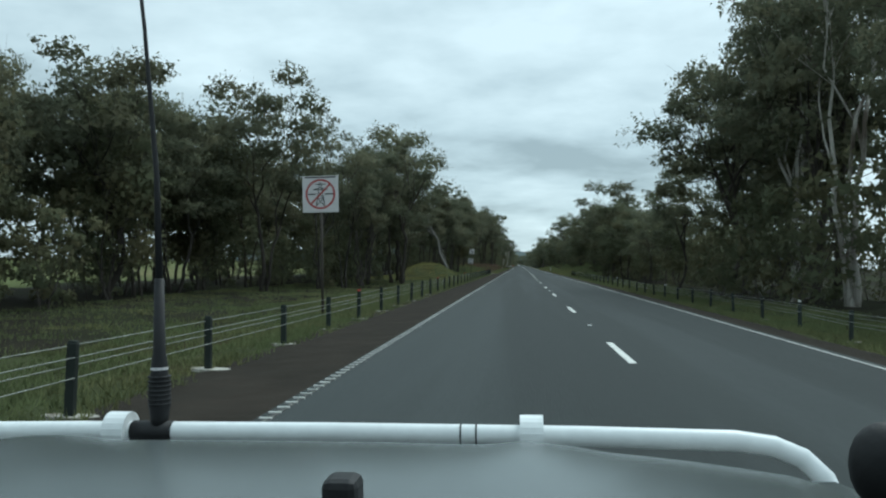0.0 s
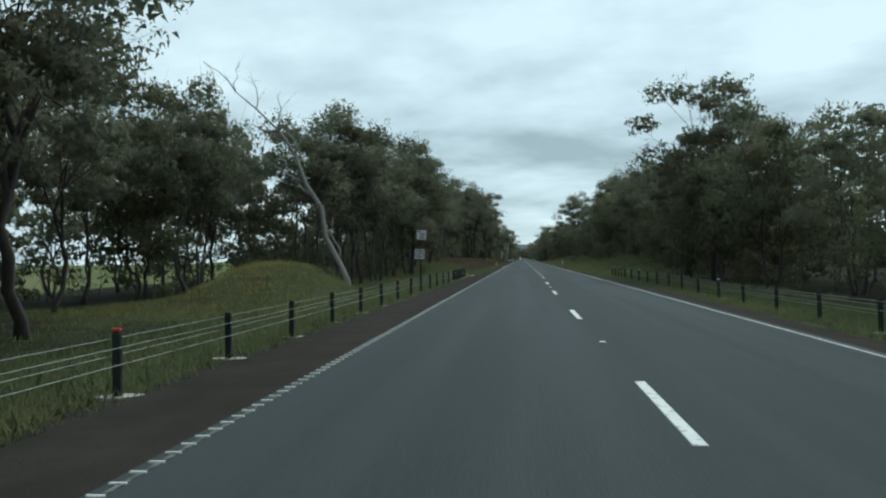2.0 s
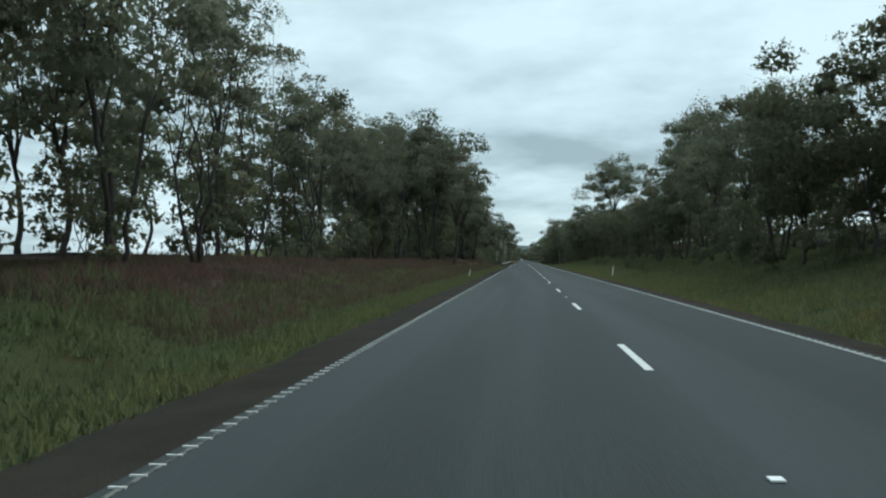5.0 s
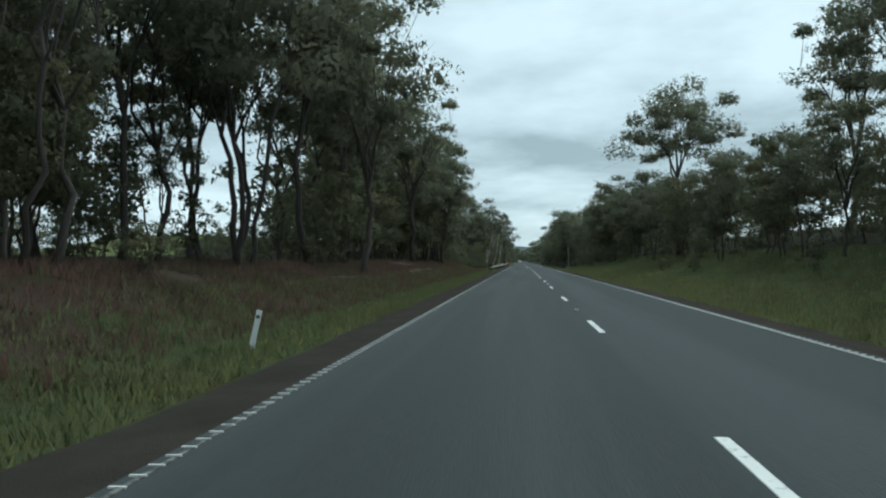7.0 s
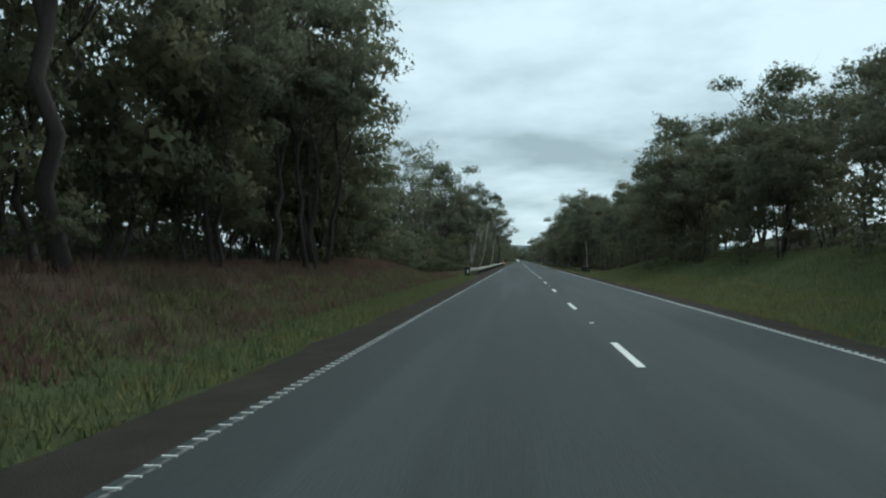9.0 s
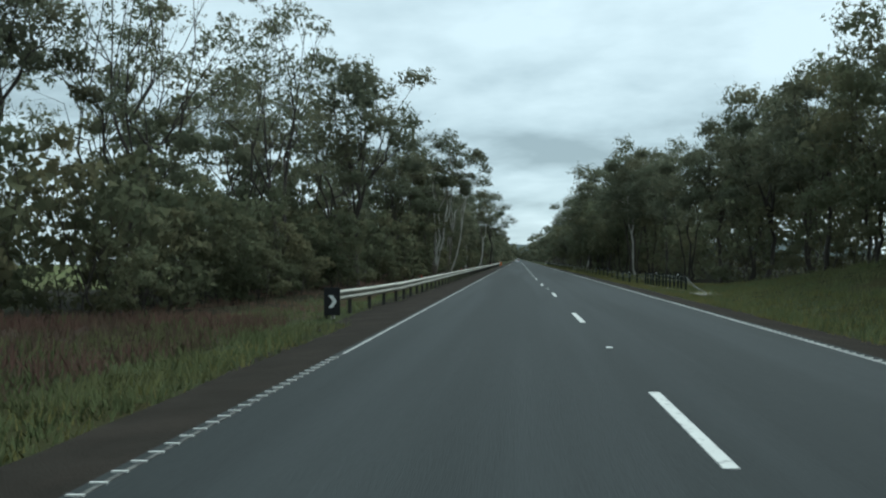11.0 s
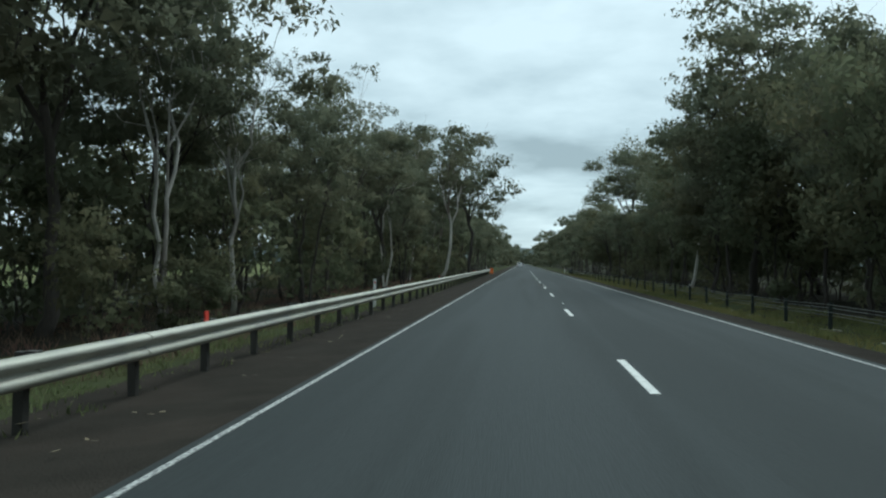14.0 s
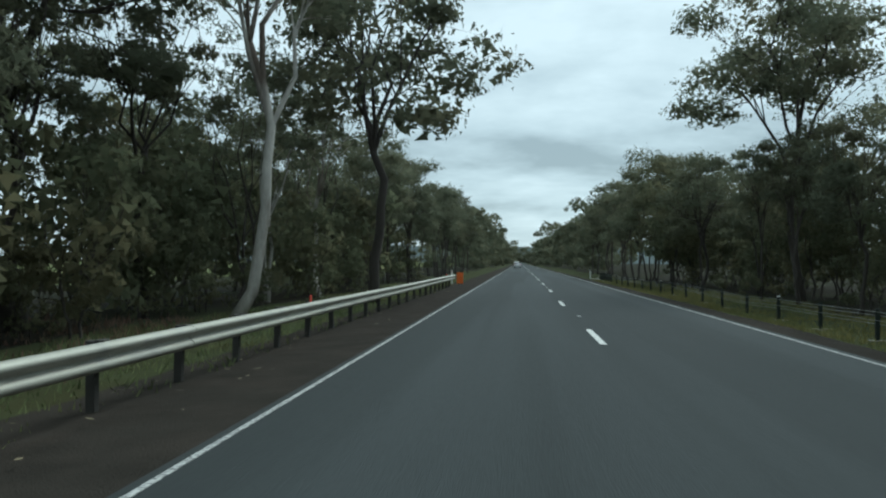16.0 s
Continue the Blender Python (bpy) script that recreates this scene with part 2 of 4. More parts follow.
def lanes(a, b, n):
    return [a + (b - a) * i / n for i in range(n + 1)]


gx = [-3000, -800, -250, -120, -70] + lanes(-48, -4.4, 44) + lanes(-4.1, 6.2, 4) + lanes(6.6, 48, 42) + [70, 120, 250, 800, 3000]
gy = [-400, -150, -60] + lanes(-30, 560, 330) + lanes(575, 1000, 16) + [1300, 1800, 3000, 5000]
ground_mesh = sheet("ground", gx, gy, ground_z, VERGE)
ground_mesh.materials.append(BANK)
ground_mesh.materials.append(SHADED_LITTER)
ground_mesh.materials.append(FIELD)
for poly in ground_mesh.polygons:
    c = poly.center
    wander = 1.6 * noise.noise((c.x * 0.2, c.y * 0.2, 9))
    if c.x < -30 + 2 * wander:
        poly.material_index = 3
    elif 146 < c.y + 6 * wander < 314 and -16 < c.x + wander < -6.2:
        poly.material_index = 1
    elif -17 < c.x < -6 and 76 < c.y + 2 * wander < 95:
        poly.material_index = 0
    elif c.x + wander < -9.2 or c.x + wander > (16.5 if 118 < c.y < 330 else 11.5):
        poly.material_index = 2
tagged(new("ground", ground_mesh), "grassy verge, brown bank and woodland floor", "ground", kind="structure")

road = tagged(new("road", sheet("road", lanes(LEFT_LINE - 0.12, RIGHT_LINE + 0.2, 8), [-60, -20] + lanes(0, 560, 112) + [700, 900, FAR],
                                lambda x, y: -0.004 * abs(x - MID_LINE), ASPHALT, 0.0)),
              "two-lane dark grey asphalt highway with faint wheel tracks", "road", kind="structure")


def ragged_strip(name, inner, outer, wobble, mat, z, label):
    ys = lanes(-60, 560, 620) + lanes(580, FAR, 30)
    v, f = [], []
    sgn = 1 if outer > inner else -1
    for y in ys:
        w = (outer if sgn > 0 else -4.6 + 0.95 * step(118, 140, y) * (1 - step(300, 318, y)) - 0.55 * step(312, 330, y) * (1 - step(480, 500, y))) + sgn * wobble * (noise.noise((y * 0.25, outer, 0)) + 0.6 * noise.noise((y * 1.1, outer, 5)))
        for k in range(5):
            x = inner + (w - inner) * k / 4
            v.append((x, y, z - (0.055 * (inner - x) if sgn < 0 else 0.09 * (x - inner))))
    for j in range(len(ys) - 1):
        for k in range(4):
            q = (j * 5 + k, j * 5 + k + 1, j * 5 + k + 6, j * 5 + k + 5)
            f.append(q if sgn > 0 else q[::-1])
    return tagged(new(name, mesh_of(name, v, f, mat)), label, "road shoulder", kind="structure")


ragged_strip("shoulder_left", LEFT_LINE - 0.05, -4.6, 0.22, GRAVEL, -0.021, "dark brown gravel shoulder beside the asphalt")
ragged_strip("shoulder_right", RIGHT_LINE + 0.12, 6.35, 0.3, GRAVEL, -0.021, "dark brown gravel shoulder beside the asphalt")


# ---------------------------------------------------------------- trees
def crown_mesh(name, rng, clumps, fine, core, leaf, mat, slim=1.0, spray=0.27):
    """Foliage gathered in lumpy domes (centre, radius, flatness): broad sprays inside, slender hanging leaves round them."""
    chunks, outs = [], []
    middle = np.mean([np.array(c) for c, _, _ in clumps], axis=0)
    for c, r, flatness in clumps:
        ph = rng.uniform(0, 6.283, 6)

        def lumpy(d):
            return 1 + 0.15 * np.sin(3.1 * d[:, 0] + ph[0]) * np.sin(2.7 * d[:, 1] + ph[1]) + 0.12 * np.sin(5.3 * d[:, 2] + 4.1 * d[:, 0] + ph[2]) + 0.10 * np.sin(6.1 * d[:, 1] - 5 * d[:, 0] + ph[3])
        away = np.array(c) - middle
        away /= np.linalg.norm(away) + 1e-6
        for inner, n in ((True, core), (False, fine)):
            n = max(4, int(n * rng.uniform(0.8, 1.2)))
            tufts = n if inner else max(5, n // 13)
            k = np.arange(tufts) + 0.5
            z = 1 - 1.66 * k / tufts
            a = k * 2.39996 + ph[4]
            w = np.sqrt(np.maximum(0, 1 - z * z))
            d = np.stack((np.cos(a) * w, np.sin(a) * w, z), 1) + rng.normal(size=(tufts, 3)) * 0.16
            d /= np.linalg.norm(d, axis=1)[:, None]
            far = (rng.uniform(0.35, 0.72, tufts) if inner else rng.uniform(0.62, 0.92, tufts)) * lumpy(d) * r
            low = np.where(d[:, 2] < 0, 0.66, 1.0)
            p = d * far[:, None] * np.stack((np.ones(tufts), np.ones(tufts), flatness * low), 1) + np.array(c)
            if inner:
                off = np.zeros((n, 3))
                hang = rng.normal(size=(n, 3)) * 0.6 + np.array((0, 0, -0.5)) + np.cross(d, rng.normal(size=(n, 3)))
                length = spray * rng.uniform(0.7, 1.35, n)[:, None]
                width = length * rng.uniform(0.55, 0.9, n)[:, None]
            else:
                pick = np.arange(n) % tufts
                off = rng.normal(size=(n, 3)) * np.array((1, 1, 0.75))
                p, d = p[pick] + off * 0.115 * r, d[pick]
                hang = rng.normal(size=(n, 3)) * 0.6 + np.array((0, 0, -0.75)) + d * 0.15
                length = leaf * rng.uniform(0.55, 1.5, n)[:, None]
                width = length * rng.uniform(0.34, 0.6, n)[:, None] * slim
            hang /= np.linalg.norm(hang, axis=1)[:, None]
            side = np.cross(hang, rng.normal(size=(n, 3)) * 0.7 + (d if inner else 0))
            side /= np.linalg.norm(side, axis=1)[:, None] + 1e-9
            tri = np.stack((p - side * width / 2 - hang * length * 0.4, p + side * width / 2 - hang * length * 0.4, p + hang * length * 0.6), axis=1)
            out = d + off * 0.45 + away * 0.3 + np.array((0, 0, 0.30)) + rng.normal(size=(n, 3)) * 0.10
            out /= np.linalg.norm(out, axis=1)[:, None]
            face = np.cross(tri[:, 1] - tri[:, 0], tri[:, 2] - tri[:, 0])
            turn = np.einsum("ij,ij->i", face, out) < 0
            tri[turn] = tri[turn][:, ::-1]
            chunks.append(tri.reshape(-1, 3))
            outs.append(np.repeat(out, 3, axis=0))
    v = np.concatenate(chunks)
    me = bpy.data.meshes.new(name)
    n = len(v) // 3
    me.vertices.add(len(v))
    me.vertices.foreach_set("co", v.ravel())
    me.loops.add(len(v))
    me.loops.foreach_set("vertex_index", np.arange(len(v), dtype=np.int32))
    me.polygons.add(n)
    me.polygons.foreach_set("loop_start", np.arange(0, len(v), 3, dtype=np.int32))
    me.materials.append(mat)
    me.update(calc_edges=True)
    me.polygons.foreach_set("use_smooth", np.ones(n, dtype=bool))
    me.normals_split_custom_set_from_vertices(np.concatenate(outs).tolist())
    return me


def grow(seed, height, bare, spread, stems, limbs, clump, fine, core, leaf, bark, mat, flatness=0.78, thick=0.0105, slim=1.0, lobes=0.22, low=0.5, wild=1.0, spray=0.27):
    """Meshes of a trunk that forks into rising limbs, and of a crown of domed clumps at their ends; the tree stands at the origin."""
    rng = np.random.default_rng(seed)
    v, f = [], []
    z0 = height * bare
    cz = z0 + (height - z0) * 0.42
    ph = rng.uniform(0, 6.283, 2)
    clumps = []
    for i in range(limbs):
        k = (i + 0.5) / limbs
        dz = 1 - (1 + low) * k
        a = i * 2.39996 + ph[0] + rng.normal() * 0.3
        w = math.sqrt(max(0, 1 - dz * dz))
        r = clump * height * rng.uniform(0.62, 1.3)
        q = rng.uniform(0.62, 1.0) if i % 4 else rng.uniform(0.2, 0.6)
        reach = max(0.3, spread * (1 + lobes * math.sin(2 * a + ph[1]) + lobes * rng.normal() * 0.5) - 0.55 * r) * q * w
        tall = (height - cz - 0.7 * r) if dz > 0 else (cz - z0)
        c = Vector((math.cos(a) * reach, math.sin(a) * reach, cz + dz * tall * (q if i % 4 else max(q, 0.5)) + rng.normal() * 0.015 * height))
        clumps.append((c, r, flatness * rng.uniform(0.85, 1.15)))
    # the crown fills its height and spread
    top = max(c.z + 0.85 * r * fl for c, r, fl in clumps)
    wide = sorted(math.hypot(c.x, c.y) + 0.85 * r for c, r, _ in clumps)[-6:]
    lift, broad = (height - z0) / (top - z0), spread / (sum(wide) / len(wide))
    clumps = [(Vector((c.x * broad, c.y * broad, z0 + (c.z - z0) * lift)), r, fl) for c, r, fl in clumps]
    per_stem = [[] for _ in range(stems)]
    azimuths = [ph[0] + s * 6.283 / stems + rng.normal() * 0.3 for s in range(stems)]
    for c, r, _ in clumps:
        a = math.atan2(c.y, c.x)
        per_stem[max(range(stems), key=lambda s: math.cos(a - azimuths[s]) + rng.normal() * 0.25)].append((c, r))
    for s in range(stems):
        mine = sorted(per_stem[s], key=lambda g: math.atan2(g[0].y, g[0].x))
        if not mine:
            continue
        mean = sum((g[0] for g in mine), Vector()) / len(mine)
        foot = Vector((math.cos(azimuths[s]), math.sin(azimuths[s]), 0)) * (0.16 * (stems > 1)) + Vector((0, 0, -0.3))
        fork = Vector((mean.x * 0.55, mean.y * 0.55, z0 + (mean.z - z0) * rng.uniform(0.15, 0.45)))
        bend = Vector((rng.normal(), rng.normal(), 0)) * 0.022 * height * wild
        spine = []
        for i in range(8):
            t = i / 7
            p = foot.lerp(fork, t) + bend * math.sin(t * 3.1) + Vector((rng.normal(), rng.normal(), 0)) * 0.006 * height * wild * (0 < i < 7)
            spine.append(p)
        r0 = thick * height * (1.0 if stems == 1 else 0.74) * rng.uniform(0.85, 1.15)
        tube(v, f, spine, [r0 * (1.3 if i == 0 else 1 - 0.42 * i / 7) for i in range(8)], 7)
        groups = max(2, min(5, len(mine) // 4))
        for g in range(groups):
            bunch = mine[g * len(mine) // groups:(g + 1) * len(mine) // groups]
            if not bunch:
                continue
            aim = sum((c for c, _ in bunch), Vector()) / len(bunch)
            t = 1.0 if g == 0 else rng.uniform(0.72, 1.0)
            start = spine[min(7, int(t * 7))]
            rise = Vector((0, 0, 0.16 * (aim - start).length))
            line = [start.lerp(aim, q) + rise * math.sin(q * 3.14) * (1 - 2.2 * q * 0.3) + Vector(rng.normal(size=3)) * 0.035 * (aim - start).length * wild * (0 < q < 1) for q in (0, 0.2, 0.42, 0.68, 1)]
            rl = r0 * rng.uniform(0.40, 0.56)
            tube(v, f, line, [rl, rl * 0.85, rl * 0.66, rl * 0.46, rl * 0.2], 5, False)
            for c, r in bunch:
                q = rng.uniform(0.3, 0.9)
                k = min(3, int(q * 4))
                b0 = line[k].lerp(line[k + 1], q * 4 - k)
                b1 = c + Vector((0, 0, -0.15 * r))
                sag = Vector(rng.normal(size=3)) * 0.09 * (b1 - b0).length
                b = b0.lerp(b1, 0.5) + sag + Vector((0, 0, 0.06 * (b1 - b0).length))
                rt = max(0.014, rl * 0.36)
                tube(v, f, [b0, b, b1], [rt, rt * 0.75, rt * 0.35], 4, False)
                for _ in range(2):
                    e = c + Vector(rng.normal(size=3)) * 0.5 * r + Vector((0, 0, 0.25 * r))
                    tube(v, f, [b.lerp(b1, rng.random()), e], [rt * 0.4, rt * 0.12], 3, False)
    return mesh_of("trunk", v, f, bark, True), crown_mesh("crown", rng, clumps, fine, core, leaf, mat, slim, spray)


KINDS = {}
LABEL = {"tall": "tall eucalypt with a long bare trunk and clumped dark olive crown",
         "crest": "lone tall eucalypt with a wide crown high above the bushes",
         "airy": "open-crowned gum tree with dark forked limbs and thin foliage",
         "gum": "spreading gum tree with dark trunk and layered olive foliage clumps",
         "pale": "slender gum tree with pale forked stems and airy crown",
         "bush": "tall dense bush with dark green foliage down to the ground",
         "shrub": "dark green understorey shrub under the roadside trees"}


def breed(kind, variants):
    KINDS[kind] = [[v, None] for v in variants]


breed("tall", [dict(seed=s, height=15, bare=0.36, spread=3.6, stems=1, limbs=25, clump=0.078, fine=225, core=72, leaf=0.165, bark=BARK, mat=LEAF, spray=0.27) for s in (11, 12, 13)])
breed("crest", [dict(seed=s, height=18.5, bare=0.42, spread=6.2, stems=1, limbs=36, clump=0.088, fine=330, core=130, flatness=0.9, leaf=0.18, bark=BARK, mat=LEAF, wild=0.6, spray=0.30, low=0.6, lobes=0.10) for s in (14, 15)])
breed("airy", [dict(seed=s, height=15, bare=0.24, spread=4.3, stems=st, limbs=30, clump=0.060, fine=155, core=15, leaf=0.165, bark=BARK, mat=LEAF, thick=0.0095, slim=0.8, wild=1.6, spray=0.22, low=0.6) for s, st in ((16, 2), (17, 1), (18, 3))])
breed("gum", [dict(seed=s, height=12, bare=0.22, spread=4.0, stems=st, limbs=28, clump=0.098, fine=235, core=78, leaf=0.16, bark=BARK, mat=LEAF, spray=0.27, low=0.62) for s, st in ((21, 1), (22, 2), (23, 1), (24, 3))])
breed("pale", [dict(seed=s, height=14, bare=0.40, spread=3.5, stems=st, limbs=23, clump=0.072, fine=205, core=50, leaf=0.165, bark=PALE, mat=LEAF, wild=1.3, thick=0.0105, spray=0.24) for s, st in ((31, 2), (32, 3), (33, 1))])
breed("bush", [dict(seed=s, height=8, bare=0.05, spread=2.8, stems=2, limbs=23, clump=0.135, fine=215, core=86, leaf=0.135, bark=BARK, mat=LEAF_WARM, flatness=0.9, low=0.85, spray=0.23) for s in (41, 42, 43)])
breed("back", [dict(seed=s, height=12, bare=0.15, spread=4.0, stems=st, limbs=17, clump=0.115, fine=36, core=42, leaf=0.32, bark=BARK, mat=LEAF, spray=0.44, low=0.7) for s, st in ((61, 1), (62, 2))])
breed("under", [dict(seed=s, height=6, bare=0.03, spread=2.7, stems=2, limbs=12, clump=0.185, fine=44, core=32, leaf=0.22, bark=BARK, mat=LEAF_WARM, flatness=0.95, low=0.95, spray=0.34) for s in (71, 72)])
breed("shrub", [dict(seed=s, height=3, bare=0.04, spread=1.5, stems=3, limbs=10, clump=0.2, fine=180, core=50, leaf=0.11, bark=BARK, mat=LEAF_WARM, flatness=0.9, low=0.85, thick=0.012, spray=0.15) for s in (51, 52)])

JOINED = {"back": [], "under": []}


def joined_wood(kind, name, label, category):
    """The trees of a kind that nobody could count, as one mesh."""
    models = [grow(**v) for v, _ in KINDS[kind]]
    tv, tf, cv, cn = [], [], [], []
    for k, x, y, z, s, wide, a in JOINED[kind]:
        m = Matrix.Translation((x, y, z)) @ Matrix.Rotation(a, 4, "Z") @ Matrix.Diagonal((s * wide, s * wide, s, 1))
        trunk, crown = models[k]
        n = len(tv)
        tv += [m @ q.co for q in trunk.vertices]
        tf += [tuple(n + i for i in p.vertices) for p in trunk.polygons]
        co = np.empty(len(crown.vertices) * 3)
        crown.vertices.foreach_get("co", co)
        mm = np.array(m)
        cv.append(co.reshape(-1, 3) @ mm[:3, :3].T + mm[:3, 3])
        co = np.empty(len(crown.loops) * 3)
        crown.corner_normals.foreach_get("vector", co)
        spin = np.array(Matrix.Rotation(a, 3, "Z"))
        cn.append(co.reshape(-1, 3) @ spin.T)
    v = np.concatenate(cv)
    nt = len(tv)
    me = bpy.data.meshes.new(name)
    me.from_pydata([tuple(q) for q in tv] + v.tolist(), [], tf + [(nt + i, nt + i + 1, nt + i + 2) for i in range(0, len(v), 3)])
    me.materials.append(models[0][0].materials[0])
    me.materials.append(models[0][1].materials[0])
    me.polygons.foreach_set("material_index", [0] * len(tf) + [1] * (len(v) // 3))
    me.polygons.foreach_set("use_smooth", [True] * len(me.polygons))
    me.update()
    me.normals_split_custom_set_from_vertices([tuple(q.normal) for q in me.vertices[:nt]] + np.concatenate(cn).tolist())
    return tagged(new(name, me), label, category, kind="stuff")


tree_rng = np.random.default_rng(7)


def plant(kind, x, y, height, wide=1.0, turn=None, variant=None, tilt=0.0):
    """A tree of that kind and height with its foot on the ground."""
    k = int(tree_rng.integers(len(KINDS[kind])))
    k = k if variant is None else variant
    record = KINDS[kind][k]
    if kind in JOINED:
        JOINED[kind].append((k, x, y, ground_z(x, y), height / record[0]["height"], wide, float(tree_rng.uniform(0, 6.283))))
        return None
    a = float(tree_rng.uniform(0, 360))
    a = a if turn is None else turn
    m = pose(x, y, ground_z(x, y), 0, tilt, 0) @ Matrix.Rotation(radians(a), 4, "Z")
    if record[1] is None:
        trunk, crown = grow(**record[0])
        word, group = {"shrub": ("shrub", "roadside shrubs"), "bush": ("bush", "roadside bushes")}.get(kind, ("tree", "roadside trees"))
        ob = record[1] = base(word, LABEL[kind], word, m, group)
        part("trunk", trunk, ob)
        part("crown", crown, ob)
    else:
        ob = copy_thing(record[1], m)
    s = height / record[0]["height"]
    ob.scale = (s * wide, s * wide, s)
    return ob


def profile(values, y):
    """Height of the tree tops, given every ten metres along the road."""
    k = max(0.0, y / 10)
    i = min(len(values) - 2, int(k))
    return values[i] + (values[i + 1] - values[i]) * min(1.0, k - i)


LEFT_TOP = [7, 6.5, 7, 8.8, 9.3, 10.3, 10.8, 9.0, 7.0, 9.6, 11.2, 11.2, 12.0, 12.8, 13.0, 13.2, 13, 13.2, 12.8, 12.6,
            12.8, 13.4, 14.2, 14.5, 14.2, 13.2, 12.6, 13.3, 13, 12.3, 12, 12, 11.2, 11.6, 11, 12.2, 13.2, 13.5, 12.5, 11.0,
            9.4, 11.2, 10, 10.4, 9, 11, 11.4, 11, 11.2, 10.4, 10.6, 11, 11.5, 11, 11, 11, 11, 11]
FLAT_TOP = [10.0] * 58
RIGHT_TOP = [12, 13, 15, 17, 17, 16, 11, 7.2, 7.0, 9.2, 11.4, 11.4, 9.4, 10.8, 11.2, 11.2, 11.6, 12, 11.2, 10.8,
             11.2, 9.6, 7.6, 7.2, 8.0, 8.2, 8.6, 9.0, 9.4, 10.2, 11.4, 11.8, 10.5, 11.4, 12, 12.2, 12.8, 13.2, 12.8, 12,
             12.0, 12, 12, 9.8, 10, 9.6, 9.2, 9.2, 9.8, 11.5, 13, 12.4, 12, 12, 12, 12, 12, 12]


def stretch(side, y0, y1, gap, near, far, kinds, top, lo=0.8, hi=1.05, wide=1.0):
    """Trees of mixed kinds along one side of the road, up to the height of the tree tops there."""
    y = y0 + tree_rng.uniform(0, gap * 0.4)
    while y < y1:
        plant(kinds[int(tree_rng.integers(len(kinds)))], side * tree_rng.uniform(near, far), y, profile(top, y) * tree_rng.uniform(lo, hi), wide)
        y += gap * tree_rng.uniform(0.75, 1.3)


L, R = -1, 1
# woodland strip on the near side: open trunks over pasture first, dense further on
stretch(L, 14, 62, 2.6, 17.0, 21, ["gum", "bush", "gum"], FLAT_TOP, 0.88, 1.06)
stretch(L, 8, 62, 4.0, 21, 28, ["back"], FLAT_TOP, 0.85, 1.05)
stretch(L, 62, 110, 4.5, 21, 28, ["back"], FLAT_TOP, 0.75, 1.0)
stretch(L, 10, 70, 6, 15, 26, ["under"], LEFT_TOP, 0.35, 0.6)
stretch(L, 48, 76, 3.0, 12.5, 17, ["under"], FLAT_TOP, 0.35, 0.6)
stretch(L, 50, 68, 3.2, 10.2, 12.8, ["airy", "gum", "airy"], LEFT_TOP, 0.95, 1.12)
stretch(L, 68, 98, 2.7, 15, 20, ["gum", "bush", "gum"], FLAT_TOP, 0.85, 1.05)
stretch(L, 96, 150, 4.4, 10.2, 13.0, ["gum", "gum", "bush", "tall"], LEFT_TOP, 0.82, 1.0)
stretch(L, 92, 160, 5, 14, 20, ["back"], LEFT_TOP, 0.72, 0.95)
stretch(L, 206, 228, 3.0, 11.5, 18.0, ["airy", "tall", "gum"], LEFT_TOP, 0.95, 1.15)
stretch(L, 205, 220, 2.2, 12.8, 19, ["bush", "bush", "gum"], FLAT_TOP, 0.7, 1.15)
stretch(L, 204, 220, 2.2, 12.5, 18, ["under"], FLAT_TOP, 0.3, 0.45)
stretch(L, 150, 206, 5.4, 11.5, 14.5, ["airy", "gum", "airy", "airy", "tall"], LEFT_TOP, 0.88, 1.03)
stretch(L, 230, 262, 4.4, 11.0, 13.5, ["airy", "tall", "airy"], LEFT_TOP, 0.92, 1.06, 1.12)
stretch(L, 160, 204, 5.5, 14, 21, ["back"], LEFT_TOP, 0.75, 1.0)
stretch(L, 262, 290, 4.0, 9.6, 12.5, ["gum", "bush", "tall"], LEFT_TOP, 0.9, 1.04)
stretch(L, 248, 330, 5, 14, 22, ["back"], LEFT_TOP, 0.7, 0.95)
stretch(L, 292, 318, 4.6, 14.5, 18, ["airy", "tall"], LEFT_TOP, 0.95, 1.1)
stretch(L, 290, 345, 3.4, 11.0, 15, ["under"], LEFT_TOP, 0.35, 0.5)
stretch(L, 361, 384, 4.8, 9.4, 12, ["gum", "tall", "bush"], LEFT_TOP, 0.82, 1.0)
stretch(L, 386, 505, 4.6, 8.6, 11.0, ["gum", "airy", "tall", "pale"], LEFT_TOP, 0.78, 1.0)
stretch(L, 330, 520, 5.5, 12, 19, ["back"], LEFT_TOP, 0.72, 0.95)
stretch(L, 316, 358, 1.9, 10.0, 15, ["under"], FLAT_TOP, 0.4, 0.6)
stretch(L, 358, 386, 3.6, 8.6, 13, ["under"], LEFT_TOP, 0.34, 0.5)
stretch(L, 386, 500, 2.4, 8.8, 14, ["under"], LEFT_TOP, 0.38, 0.62)
stretch(L, 94, 124, 2.2, 11.5, 18, ["under"], FLAT_TOP, 0.35, 0.55)
stretch(L, 120, 206, 3.4, 11.5, 18, ["under"], LEFT_TOP, 0.25, 0.42)
stretch(L, 228, 300, 3.0, 10.5, 16, ["under"], LEFT_TOP, 0.28, 0.45)
stretch(L, 246, 310, 4.0, 17, 25, ["under"], FLAT_TOP, 0.35, 0.6)
stretch(L, 383, 402, 2.0, 11.5, 17, ["under"], FLAT_TOP, 0.4, 0.6)
stretch(L, 424, 452, 2.2, 10, 15.5, ["under"], FLAT_TOP, 0.4, 0.62)
